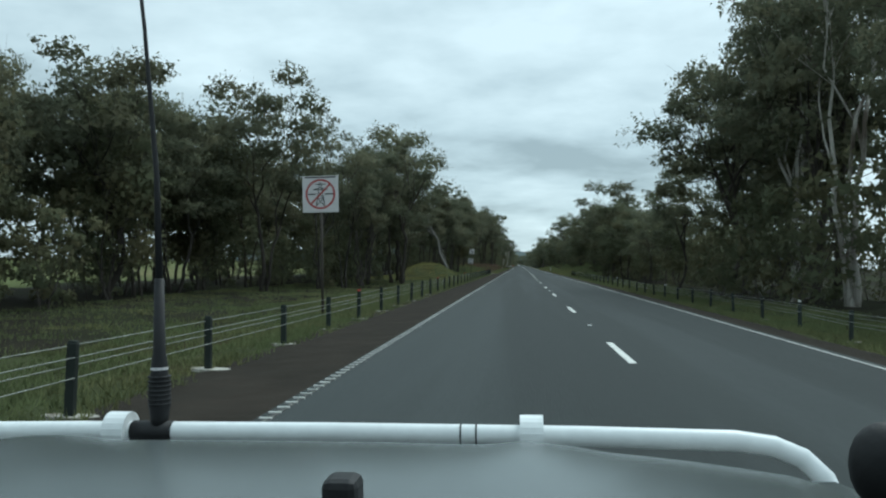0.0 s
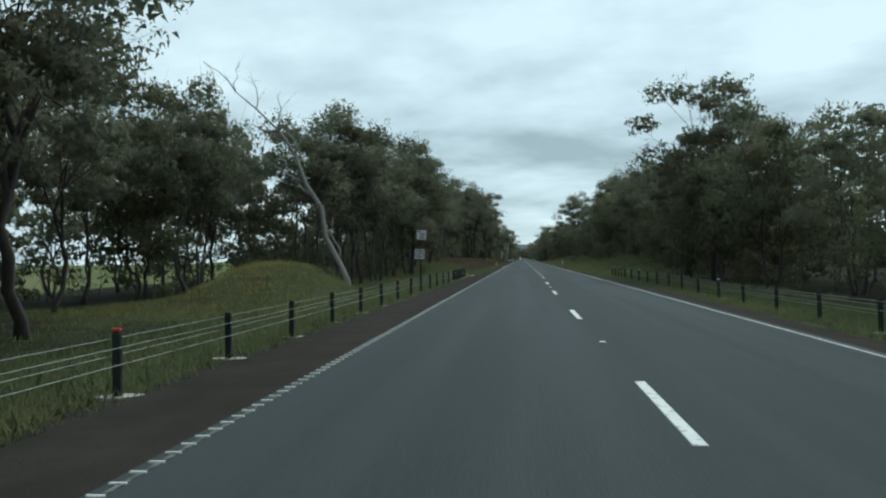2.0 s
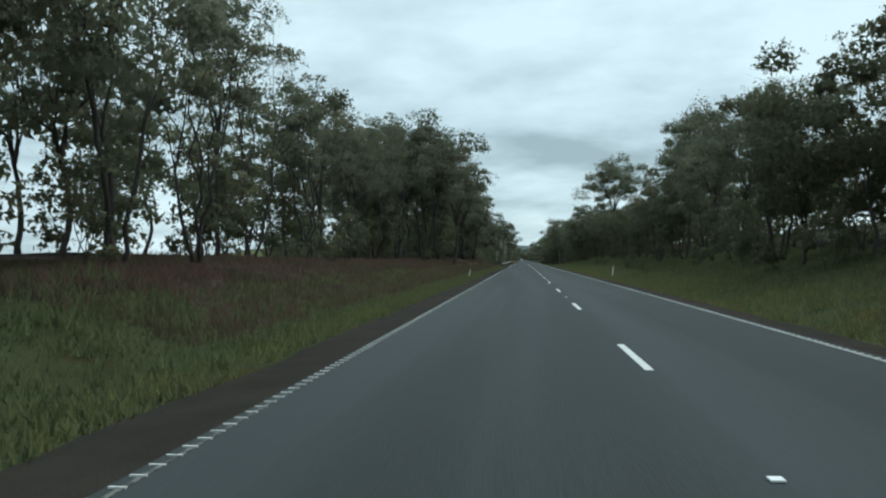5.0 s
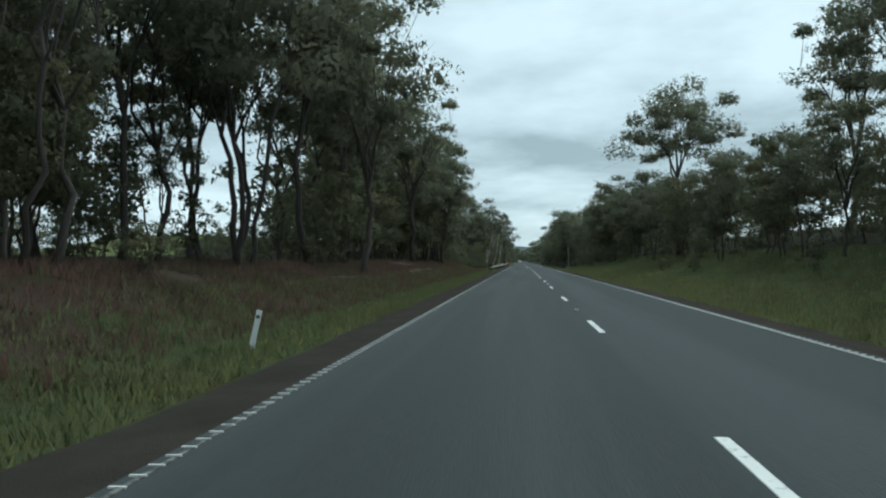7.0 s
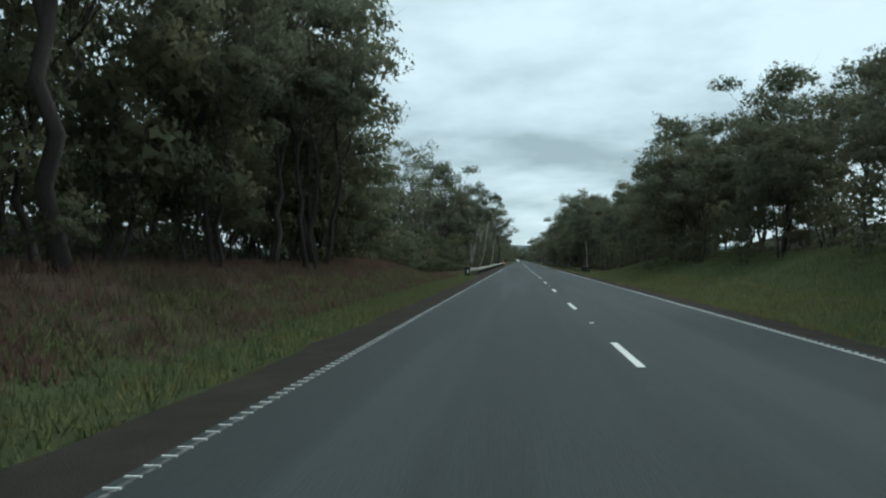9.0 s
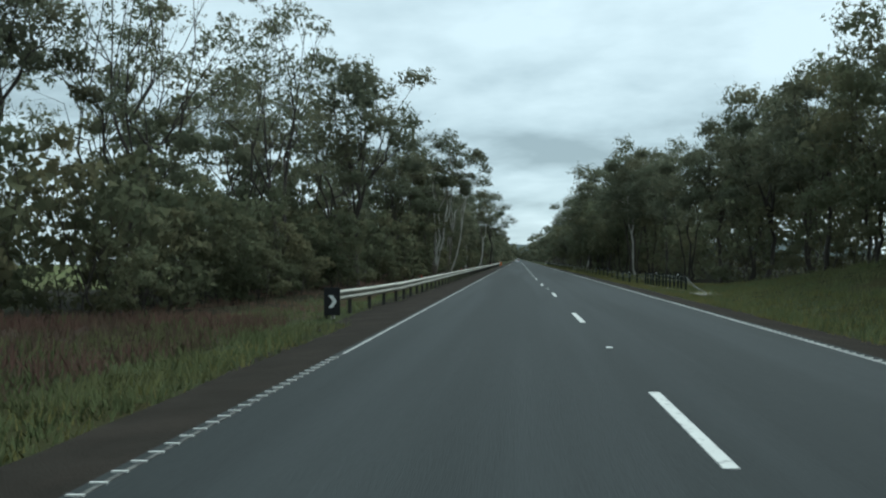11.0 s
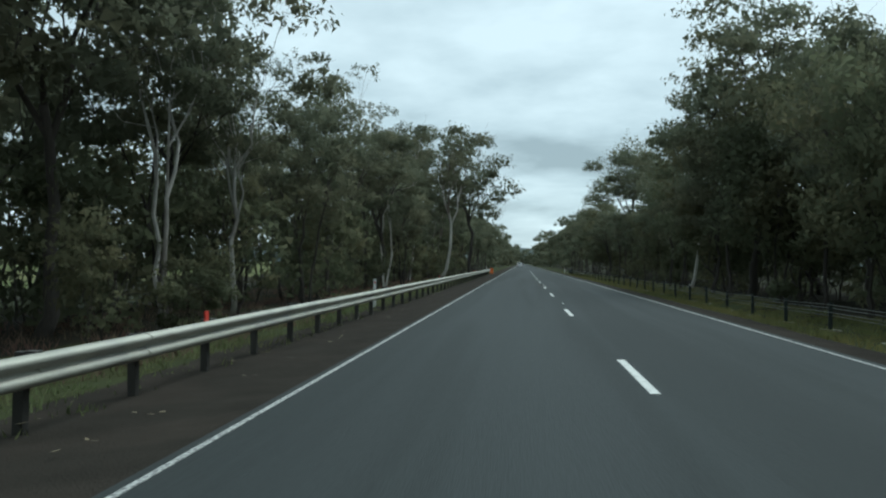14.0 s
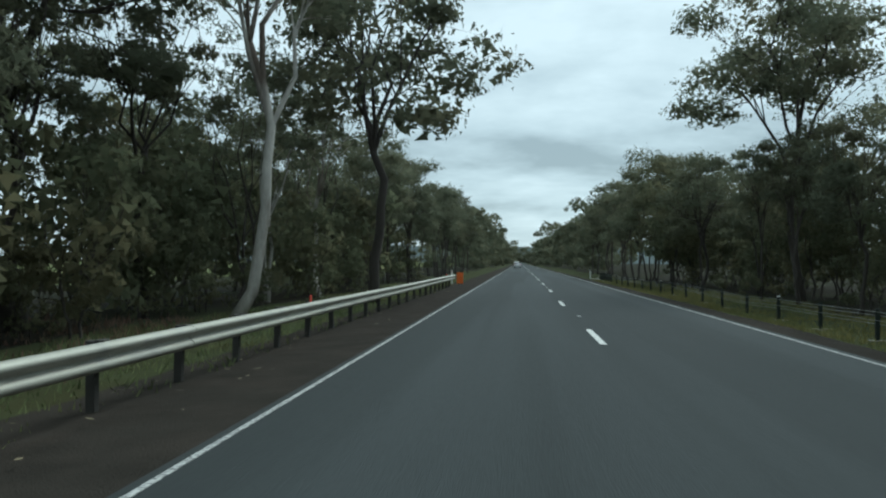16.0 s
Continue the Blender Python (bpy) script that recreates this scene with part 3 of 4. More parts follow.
stretch(L, 505, 560, 5.5, 7.8, 10.5, ["gum"], LEFT_TOP, 0.85, 1.05)
stretch(L, 128, 158, 3.2, 15.5, 23, ["under"], FLAT_TOP, 0.4, 0.7)
stretch(L, 262, 312, 2.8, 15.5, 23, ["under"], FLAT_TOP, 0.4, 0.7)
stretch(L, 262, 300, 4.6, 17, 25, ["back"], FLAT_TOP, 0.6, 0.9)
stretch(L, 312, 390, 3.0, 14, 21, ["under"], FLAT_TOP, 0.35, 0.6)
stretch(L, 160, 204, 5.8, 12.5, 16, ["bush", "bush", "gum"], FLAT_TOP, 0.45, 0.75)
stretch(L, 234, 300, 3.6, 10.4, 13.0, ["bush"], FLAT_TOP, 0.55, 0.95)
stretch(L, 338, 372, 3.6, 13.5, 17, ["bush"], FLAT_TOP, 0.55, 0.75)
stretch(L, 395, 411, 4.2, 11.5, 15.5, ["bush", "gum"], FLAT_TOP, 0.65, 0.95)
stretch(L, 437, 505, 4.4, 11.5, 15.5, ["bush", "gum"], FLAT_TOP, 0.65, 0.95)
stretch(L, 290, 314, 3.6, 13, 17, ["bush"], FLAT_TOP, 0.5, 0.7)
stretch(L, 10, 112, 2.6, 15.8, 25, ["under"], FLAT_TOP, 0.3, 0.5)
stretch(L, 196, 262, 1.7, 18, 26, ["under"], FLAT_TOP, 0.20, 0.30)
# the other side
stretch(R, 100, 152, 3.6, 14, 18, ["bush"], FLAT_TOP, 0.5, 0.75)
stretch(R, 380, 510, 4.4, 14, 17.5, ["bush"], FLAT_TOP, 0.6, 0.9)
stretch(R, 40, 510, 3.8, 16.5, 22, ["under"], FLAT_TOP, 0.4, 0.65)
stretch(R, 24, 60, 5.0, 13.5, 17, ["gum", "tall", "pale"], RIGHT_TOP, 0.88, 1.08)
stretch(R, 60, 116, 4.6, 11.4, 14, ["gum", "bush", "gum"], RIGHT_TOP, 0.85, 1.03)
stretch(R, 30, 200, 6, 17, 23, ["back"], RIGHT_TOP, 0.8, 1.0)
stretch(R, 116, 212, 4.8, 13, 16.5, ["gum", "gum", "bush", "tall"], RIGHT_TOP, 0.82, 1.02)
stretch(R, 212, 300, 4.8, 13.5, 17, ["bush", "gum", "bush"], RIGHT_TOP, 0.82, 1.02)
stretch(R, 214, 330, 6, 18, 24, ["back"], RIGHT_TOP, 0.7, 0.95)
stretch(R, 298, 360, 4.7, 12.8, 15.5, ["gum", "bush", "gum"], RIGHT_TOP, 0.82, 1.02)
stretch(R, 360, 505, 4.7, 11.2, 13.8, ["gum", "bush", "gum", "tall"], RIGHT_TOP, 0.82, 1.02)
stretch(R, 330, 520, 5.5, 16, 22, ["back"], RIGHT_TOP, 0.78, 1.0)
stretch(R, 26, 210, 3.8, 12.5, 17, ["under"], RIGHT_TOP, 0.35, 0.55)
stretch(R, 212, 500, 3.8, 13.2, 17, ["under"], RIGHT_TOP, 0.35, 0.55)
stretch(R, 505, 560, 5.5, 11, 13, ["gum"], RIGHT_TOP, 0.85, 1.05)
# single trees that stand out
plant("gum", -14.2, 41.5, 12.7, 1.12, variant=1)
plant("gum", -9.4, 60.5, 12.4, 1.15, variant=2)
plant("gum", -11.0, 65.0, 13.2, 1.0, variant=1)
plant("gum", -11.4, 100.5, 11.8, 1.1, variant=1)
plant("gum", -10.4, 109, 11.6, 1.1, variant=3)
plant("gum", -10.0, 126, 13.0, 1.1, variant=2)
plant("gum", -11.4, 70.5, 11.8, 1.2, variant=0)
plant("airy", -11.6, 331, 15.5, 1.1, variant=0)
plant("airy", -14.0, 322, 15.0, 1.1, variant=1)
plant("airy", -16.0, 338, 15.5, 1.2, variant=2)
plant("airy", -13.0, 349, 15.6, 1.2, variant=1)
plant("pale", -18.0, 345, 15.0, 1.2, variant=1)
plant("airy", -19.0, 330, 15.0, 1.2, variant=0)
plant("airy", -12.2, 46.0, 11.5, 1.0, variant=0)
plant("crest", 15.4, 266, 17.6, 1.12, variant=0)
plant("crest", 22.5, 233, 18.5, 0.95, variant=1)
plant("gum", -8.8, 273.5, 14.2, 1.05, variant=1)
plant("gum", -9.8, 278.0, 15.4, 1.05, variant=3)
plant("gum", -10.2, 344.0, 15.4, 1.0, variant=0)
plant("gum", 13.0, 306, 12.2, 1.05, variant=2)
plant("gum", 15.6, 289, 11.4, 1.1, variant=0)
plant("gum", 20.5, 224, 16.0, 1.1)
plant("tall", 23.0, 245, 16.5, 1.2, variant=2)
plant("gum", 12.5, 50, 15.6, 1.25, variant=0)
plant("gum", 12.4, 104, 13.2, 1.15, variant=2)
plant("gum", 16.8, 52, 20.0, 1.0, variant=2)
plant("tall", 17.5, 46, 20.0, 1.2, variant=1)
plant("gum", 15.0, 42, 17.5, 1.1, variant=2)
plant("gum", -8.4, 229.5, 16.0, 0.95, variant=0)
plant("tall", -9.6, 223.5, 16.2, 1.1, variant=1)
plant("gum", -10.6, 217, 16.5, 1.0, variant=3)
plant("tall", -11.4, 237, 15.6, 1.4, variant=0)
plant("pale", -8.3, 371.6, 15.2, 1.05, variant=1, tilt=5)
plant("pale", -7.0, 373.6, 14.0, 1.0, variant=0, tilt=10)
plant("airy", -11.0, 363.0, 14.4, 1.15, variant=2)
plant("tall", -9.4, 256.5, 15.6, 1.25, variant=2)
plant("tall", -11.6, 247, 16.5, 1.1, variant=0)
plant("tall", -12.0, 240, 15.2, 1.0)
plant("pale", -8.0, 450.4, 15.0, 1.1, variant=2, tilt=3)
plant("gum", -5.9, 460.0, 16.4, 1.15, variant=2)
plant("pale", -9.8, 441.5, 13.8, 1.0, variant=2)
plant("gum", -11.2, 446, 14.2, 1.2, variant=0)
plant("gum", 14.2, 449, 14.6, 1.1, variant=2)
plant("gum", 12.8, 420, 16.8, 1.2, variant=2)
plant("bush", 14.0, 415, 13.0, 1.2, variant=0)
plant("gum", 18.2, 424, 17.0, 1.2, variant=0)
plant("bush", 11.8, 426, 11.0, 1.2, variant=1)
plant("pale", 12.0, 432, 14.4, 0.8, variant=2)
plant("gum", -11.0, 391.5, 12.6, 1.2, variant=2)
plant("gum", -10.6, 397, 11.8, 1.15, variant=1)
plant("airy", -10.2, 417, 12.8, 1.2, variant=2)
plant("gum", -9.4, 424, 10.6, 1.1, variant=0)
plant("airy", -10.6, 409, 11.6, 1.0, variant=0)
plant("crest", 13.2, 468, 16.8, 1.2, variant=1)
plant("pale", 11.2, 368.4, 11.0, 0.9)
for k in range(26):
    plant("shrub", -tree_rng.uniform(8.0, 11.5), tree_rng.uniform(312, 500), tree_rng.uniform(1.6, 3.4))
for k in range(20):
    plant("shrub", tree_rng.uniform(10.8, 13.0), tree_rng.uniform(20, 500), tree_rng.uniform(1.2, 2.8))
for k in range(8):
    plant("shrub", tree_rng.uniform(9.5, 14.5), tree_rng.uniform(170, 310), tree_rng.uniform(0.8, 1.8))
for k in range(10):
    plant("shrub", -tree_rng.uniform(9.0, 11.5), tree_rng.uniform(95, 300), tree_rng.uniform(1.0, 2.0))
plant("gum", -17.6, 31, 10.7, 1.3, variant=0)
plant("gum", -17.4, 37, 8.9, 1.3, variant=3)
joined_wood("back", "background_trees", "dark gum trees standing back in the roadside wood", "trees")
joined_wood("under", "understorey", "dark dense understorey bushes below the gum trees", "bushes")


def dead_tree():
    """A grey bare trunk that leans over the mound, forked towards its top."""
    rng = np.random.default_rng(3)
    ob = base("dead_tree", "leaning bare grey dead tree with forked broken branches", "tree", pose(-8.6, 92.0, ground_z(-8.6, 92.0)))
    v, f = [], []
    line = [Vector((0.1, 0, -0.3)), Vector((-0.35, 0, 1.6)), Vector((-1.5, -0.2, 4.4)), Vector((-2.45, -0.4, 7.0)), Vector((-3.4, -0.5, 8.3)), Vector((-5.4, -0.7, 10.2))]
    line = [line[0]] + [q + Vector(rng.normal(size=3)) * 0.08 for a, b in zip(line, line[1:]) for q in (a.lerp(b, 0.5), b)]
    tube(v, f, line, [0.2, 0.165, 0.14, 0.13, 0.12, 0.105, 0.095, 0.08, 0.06, 0.045, 0.025], 8)
    part("trunk", mesh_of("trunk", v, f, DEADWOOD, True), ob)
    for start, tip, r in ((6, (-0.1, -0.3, 2.2), 0.065), (6, (0.25, 0.4, 1.5), 0.045), (8, (0.2, -0.5, 1.9), 0.045), (8, (-1.9, 0.4, 0.5), 0.05),
                          (10, (-1.5, -0.5, 1.5), 0.035), (10, (0.1, 0.3, 1.4), 0.03), (4, (-1.5, 0.5, 1.5), 0.06), (5, (-2.4, -0.6, 1.9), 0.05), (2, (-0.5, 0.8, 2.4), 0.05), (9, (-0.3, -0.3, 1.6), 0.035), (7, (-1.6, 0.3, 1.1), 0.045)):
        a = line[start]
        b = a + Vector(tip)
        pts = [a.lerp(b, q) + Vector(rng.normal(size=3)) * 0.13 * (0 < q < 1) for q in (0, 0.3, 0.6, 0.8, 1)]
        bv, bf = [], []
        tube(bv, bf, pts, [r, r * 0.8, r * 0.55, r * 0.4, r * 0.2], 5)
        for _ in range(4):
            q = pts[int(rng.integers(1, 4))]
            e = q + Vector(rng.normal(size=3)) * 0.45 + Vector((0, -0.2, 0.3))
            tube(bv, bf, [q, q.lerp(e, 0.5) + Vector(rng.normal(size=3)) * 0.06, e], [r * 0.35, r * 0.22, r * 0.1], 4)
        part("branch", mesh_of("branch", bv, bf, DEADWOOD, True), ob)
    return ob


dead_tree()


def far_woods(name, spots, seed, label):
    rng = np.random.default_rng(seed)
    clumps = []
    for x, y, h in spots:
        for _ in range(6):
            clumps.append((Vector((x + rng.normal() * 2.2, y + rng.normal() * 2.2, h * rng.uniform(0.05, 0.9))), rng.uniform(1.7, 3.0), 0.8))
    tagged(new(name, crown_mesh(name, rng, clumps, 42, 42, 0.7, LEAF, 1.0, 1.0)), label, "trees", kind="stuff")


rngw = np.random.default_rng(5)
for side, near in ((-1, 7.5), (1, 10.5)):
    far_woods("far_woods", [(side * (near + rngw.uniform(0, 9)), y + rngw.uniform(-3, 3), rngw.uniform(11, 16)) for y in range(560, 1010, 6)], 70 + side,
              "distant dark woods lining the highway")
far_woods("far_woods", [(rngw.uniform(-75, 75), 1015 + rngw.uniform(0, 30), rngw.uniform(10, 16)) for _ in range(90)], 80, "distant dark woods where the road bends away")

# ---------------------------------------------------------------- road markings
def marks(name, rects, mat, label, z=0.006):
    v, f = [], []
    for x0, x1, y0, y1 in rects:
        k = len(v)
        for xx, yy, zz in ((x0, y0, 0), (x1, y0, 0), (x1, y1, 0), (x0, y1, 0), (x0, y0, z), (x1, y0, z), (x1, y1, z), (x0, y1, z)):
            v.append((xx, yy, zz - 0.004 * abs(xx - MID_LINE)))
        f += [(k + 4, k + 5, k + 6, k + 7), (k, k + 1, k + 5, k + 4), (k + 1, k + 2, k + 6, k + 5), (k + 2, k + 3, k + 7, k + 6), (k + 3, k, k + 4, k + 7)]
    return mesh_of(name, v, f, mat)


DASH = mesh_of("centre_dash", [(-0.06, 0, 0), (0.06, 0, 0), (0.06, 3, 0), (-0.06, 3, 0), (-0.055, 0.005, 0.006), (0.055, 0.005, 0.006), (0.055, 2.995, 0.006), (-0.055, 2.995, 0.006)],
               [(4, 5, 6, 7), (0, 1, 5, 4), (1, 2, 6, 5), (2, 3, 7, 6), (3, 0, 4, 7)], PAINT)
for i in range(70):
    ob = part("centre_dash", DASH, road, "white painted centre dash")
    late = {33: 0.5, 34: 1.0, 35: -0.4}
    ob.location = (centre_line(12 * i) - (0.1 if 32 < i < 39 else 0.0), -0.45 + 12 * i - (0.7 if 90 < 12 * i < 130 else 0.0) + late.get(i, 0.0), 0.001)
for name, x, first, last, width, mat in (("edge_line_left", LEFT_LINE, -40, 306, 0.022, FAINT), ("edge_line_left", LEFT_LINE, 306, FAR, 0.028, WORN),
                                         ("edge_line_right", RIGHT_LINE, -40, FAR, 0.034, WORN)):
    part(name, marks(name, [(x - width, x + width, y, min(last, y + 20)) for y in range(first, int(last), 20)], mat, ""), road, "worn white edge line")
RIBS = []
for x, first, last in ((LEFT_LINE - 0.03, -5, 306), (RIGHT_LINE + 0.03, 130, 320)):
    RIBS += [(x - 0.060, x + 0.060, first + 0.27 * i, first + 0.27 * i + 0.025) for i in range(int((last - first) / 0.27))]
tagged(part("rumble_rib", marks("rumble_rib", RIBS, PAINT, "", 0.012), road, "raised white rumble ribs along the edge line"), kind="stuff")
bm = bmesh.new()
box(bm, -0.05, 0.05, -0.05, 0.05, 0, 0.02, 0.008)
MARKER = from_bm("road_marker", bm, WHITE)
for i in range(26):
    part("road_marker", MARKER, road, "small white raised pavement marker").location = (centre_line(18.6 + 24 * i), 18.6 + 24 * i, 0.0)

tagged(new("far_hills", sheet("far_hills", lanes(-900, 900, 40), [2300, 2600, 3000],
                              lambda x, y: (45 + 18 * noise.noise((x * 0.004, 0, 2))) * step(2300, 2600, y), HAZY_HILL)),
       "distant wooded hills with blue-grey haze in their colour", "hills", kind="structure")


# ---------------------------------------------------------------- grass
def blades(name, seed, count, x0, x1, y0, y1, low, high, mat, label, width=0.017):
    rng = np.random.default_rng(seed)
    tufts = max(1, count // 9)
    cx, cy = rng.uniform(x0, x1, tufts), rng.uniform(y0, y1, tufts)
    keep = np.array([noise.noise((a * 0.5, b * 0.5, seed)) > -0.45 for a, b in zip(cx, cy)])
    cx, cy = cx[keep], cy[keep]
    px = np.repeat(cx, 9) + rng.normal(size=len(cx) * 9) * 0.17
    py = np.repeat(cy, 9) + rng.normal(size=len(cy) * 9) * 0.17
    px = np.clip(px, min(x0, x1), max(x0, x1))
    pz = np.repeat([ground_z(a, b) for a, b in zip(cx, cy)], 9) - 0.02
    h = np.repeat(rng.uniform(low, high, len(cx)), 9) * rng.uniform(0.55, 1.1, len(px))
    a = rng.uniform(0, 6.283, len(px))
    w = width * rng.uniform(0.6, 1.4, len(px))
    foot = np.stack((px, py, pz), 1)
    side = np.stack((np.cos(a), np.sin(a), np.zeros_like(a)), 1) * w[:, None]
    tip = foot + np.stack((rng.normal(size=len(px)) * 0.35 * h, rng.normal(size=len(px)) * 0.35 * h, h), 1)
    # every blade is wound to face -y, the side the camera comes from
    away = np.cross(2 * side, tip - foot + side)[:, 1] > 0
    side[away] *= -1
    v = np.stack((foot - side, foot + side, tip), 1).reshape(-1, 3)
    me = bpy.data.meshes.new(name)
    me.vertices.add(len(v))
    me.vertices.foreach_set("co", v.ravel())
    me.loops.add(len(v))
    me.loops.foreach_set("vertex_index", np.arange(len(v), dtype=np.int32))
    me.polygons.add(len(v) // 3)
    me.polygons.foreach_set("loop_start", np.arange(0, len(v), 3, dtype=np.int32))
    me.materials.append(mat)
    me.update(calc_edges=True)
    me.polygons.foreach_set("use_smooth", np.ones(len(me.polygons), dtype=bool))
    # normals bent upwards, so upright blades are lit like flat ground
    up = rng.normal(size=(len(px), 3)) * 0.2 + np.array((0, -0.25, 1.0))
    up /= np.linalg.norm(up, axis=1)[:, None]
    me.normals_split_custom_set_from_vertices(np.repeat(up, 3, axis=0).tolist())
    return tagged(new(name, me), label, "grass", kind="stuff")


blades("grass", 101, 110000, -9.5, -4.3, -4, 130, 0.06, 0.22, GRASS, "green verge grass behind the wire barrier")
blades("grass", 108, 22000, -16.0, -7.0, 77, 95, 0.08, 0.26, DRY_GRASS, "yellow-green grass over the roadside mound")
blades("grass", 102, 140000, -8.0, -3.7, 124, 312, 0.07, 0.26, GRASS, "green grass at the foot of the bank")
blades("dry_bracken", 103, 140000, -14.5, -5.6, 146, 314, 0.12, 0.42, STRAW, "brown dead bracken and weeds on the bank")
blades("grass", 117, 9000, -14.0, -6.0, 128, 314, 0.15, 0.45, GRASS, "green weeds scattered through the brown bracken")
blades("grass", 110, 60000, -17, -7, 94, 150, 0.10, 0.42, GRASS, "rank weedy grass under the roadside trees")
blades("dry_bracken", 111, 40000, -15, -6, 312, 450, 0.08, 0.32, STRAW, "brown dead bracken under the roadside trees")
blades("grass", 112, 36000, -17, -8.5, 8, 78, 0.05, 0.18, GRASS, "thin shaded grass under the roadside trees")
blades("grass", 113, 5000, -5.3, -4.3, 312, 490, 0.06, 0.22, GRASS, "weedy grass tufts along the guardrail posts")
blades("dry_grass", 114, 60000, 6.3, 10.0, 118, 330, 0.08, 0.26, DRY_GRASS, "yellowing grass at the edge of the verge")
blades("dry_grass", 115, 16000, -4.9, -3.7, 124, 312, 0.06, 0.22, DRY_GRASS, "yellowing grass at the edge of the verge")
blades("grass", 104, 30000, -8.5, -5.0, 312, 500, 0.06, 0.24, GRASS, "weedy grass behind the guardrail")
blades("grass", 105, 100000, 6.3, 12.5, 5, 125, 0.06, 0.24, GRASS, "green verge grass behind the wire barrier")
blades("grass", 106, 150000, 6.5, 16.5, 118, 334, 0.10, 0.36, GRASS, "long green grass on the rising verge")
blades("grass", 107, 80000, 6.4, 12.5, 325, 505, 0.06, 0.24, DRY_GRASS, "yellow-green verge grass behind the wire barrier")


# ---------------------------------------------------------------- barriers
def wire_barrier(x, y0, y1, gap, first, last, side, label, dense=1.0):
    """A four-wire safety barrier: dark posts in concrete pads, close together at its ends."""
    ob = base("wire_barrier", label, "road barrier", pose(x, y0, 0))
    bm = bmesh.new()
    box(bm, -0.05, 0.05, -0.035, 0.035, -0.1, 0.75, 0.012)
    box(bm, -0.042, 0.042, -0.028, 0.028, 0.74, 0.77, 0.008)
    post_me = from_bm("post", bm, POST)
    bm = bmesh.new()
    bmesh.ops.create_circle(bm, cap_ends=True, segments=11, radius=0.27)
    for vert in bm.verts:
        vert.co.x *= 1.0 + 0.25 * noise.noise(vert.co * 3.1)
        vert.co.y *= 0.42 + 0.2 * noise.noise(vert.co * 4.3)
    top = bmesh.ops.extrude_face_region(bm, geom=bm.faces[:])
    bmesh.ops.translate(bm, vec=(0, 0, 0.04), verts=[g for g in top["geom"] if isinstance(g, bmesh.types.BMVert)])
    bmesh.ops.translate(bm, vec=(0, 0, -0.03), verts=bm.verts)
    pad_me = from_bm("pad", bm, CONCRETE)
    bm = bmesh.new()
    box(bm, -0.045, 0.045, -0.03, 0.03, 0.771, 0.81, 0.01)
    cap_white, cap_red = from_bm("cap", bm, WHITE), None
    cap_red = cap_white.copy()
    cap_red.materials.clear()
    cap_red.materials.append(RED)
    ys, y = [], y0
    while y <= y1 + 0.01:
        ys.append(y)
        y += dense if (y < first or y >= last) else gap
    rng = np.random.default_rng(int(y0) + 400)
    for i, y in enumerate(ys):
        p = part("post", post_me, ob)
        p.matrix_basis = pose(rng.normal() * 0.01, y - y0, ground_z(x, y) + rng.normal() * 0.012, rng.normal() * 0.8, rng.normal() * 0.8, rng.normal() * 3)
        if i % 6 == 2:
            part("cap", cap_red if side < 0 else cap_white, p, "red reflector cap" if side < 0 else "white reflector cap")
        q = part("concrete_pad", pad_me, ob, "rough pale concrete footing pad")
        q.matrix_basis = Matrix.Translation((0, y - y0, ground_z(x, y) + 0.02)) @ Matrix.Rotation(rng.uniform(-0.5, 0.5), 4, "Z") @ Matrix.Diagonal((rng.uniform(0.8, 1.2), rng.uniform(0.8, 1.3), 1, 1))
    for k, z in enumerate((0.70, 0.60, 0.50, 0.40)):
        pts = [(0.06 * (1 if k % 2 else -1), y - y0, z + ground_z(x, y)) for y in ys]
        part("wire_rope", tube_mesh("wire_rope", pts, 0.0055, WIRE, 5), ob)
    for end, d in ((y0, -1), (y1, 1)):
        for k, z in enumerate((0.70, 0.60, 0.50, 0.40)):
            part("anchor_cable", tube_mesh("anchor_cable", [(0, end - y0, z + ground_z(x, end)), (0.05 * k, end - y0 + d * (3.0 + 0.35 * k), 0.06 + ground_z(x, end))], 0.0055, WIRE, 5), ob)
        bm = bmesh.new()
        foot = ground_z(x, end + d * 3.9)
        box(bm, -0.45, 0.45, end - y0 + d * 3.9 - 1.1, end - y0 + d * 3.9 + 1.1, foot - 0.06, foot + 0.085, 0.02)
        part("anchor_slab", from_bm("anchor_slab", bm, CONCRETE), ob, "pale concrete anchor slab")
    return ob


wire_barrier(-4.58, -6.57, 118.7, 3.442, -7, 107.0, -1, "four-wire rope barrier on dark green posts with concrete pads")
wire_barrier(7.75, -4.4, 121.7, 3.43, -7, 112.0, 1, "four-wire rope barrier on dark green posts in verge grass", 1.9)
wire_barrier(8.2, 332.3, 512.0, 3.485, 344.2, 500, 1, "four-wire rope barrier on dark green posts beyond the opposite lane")



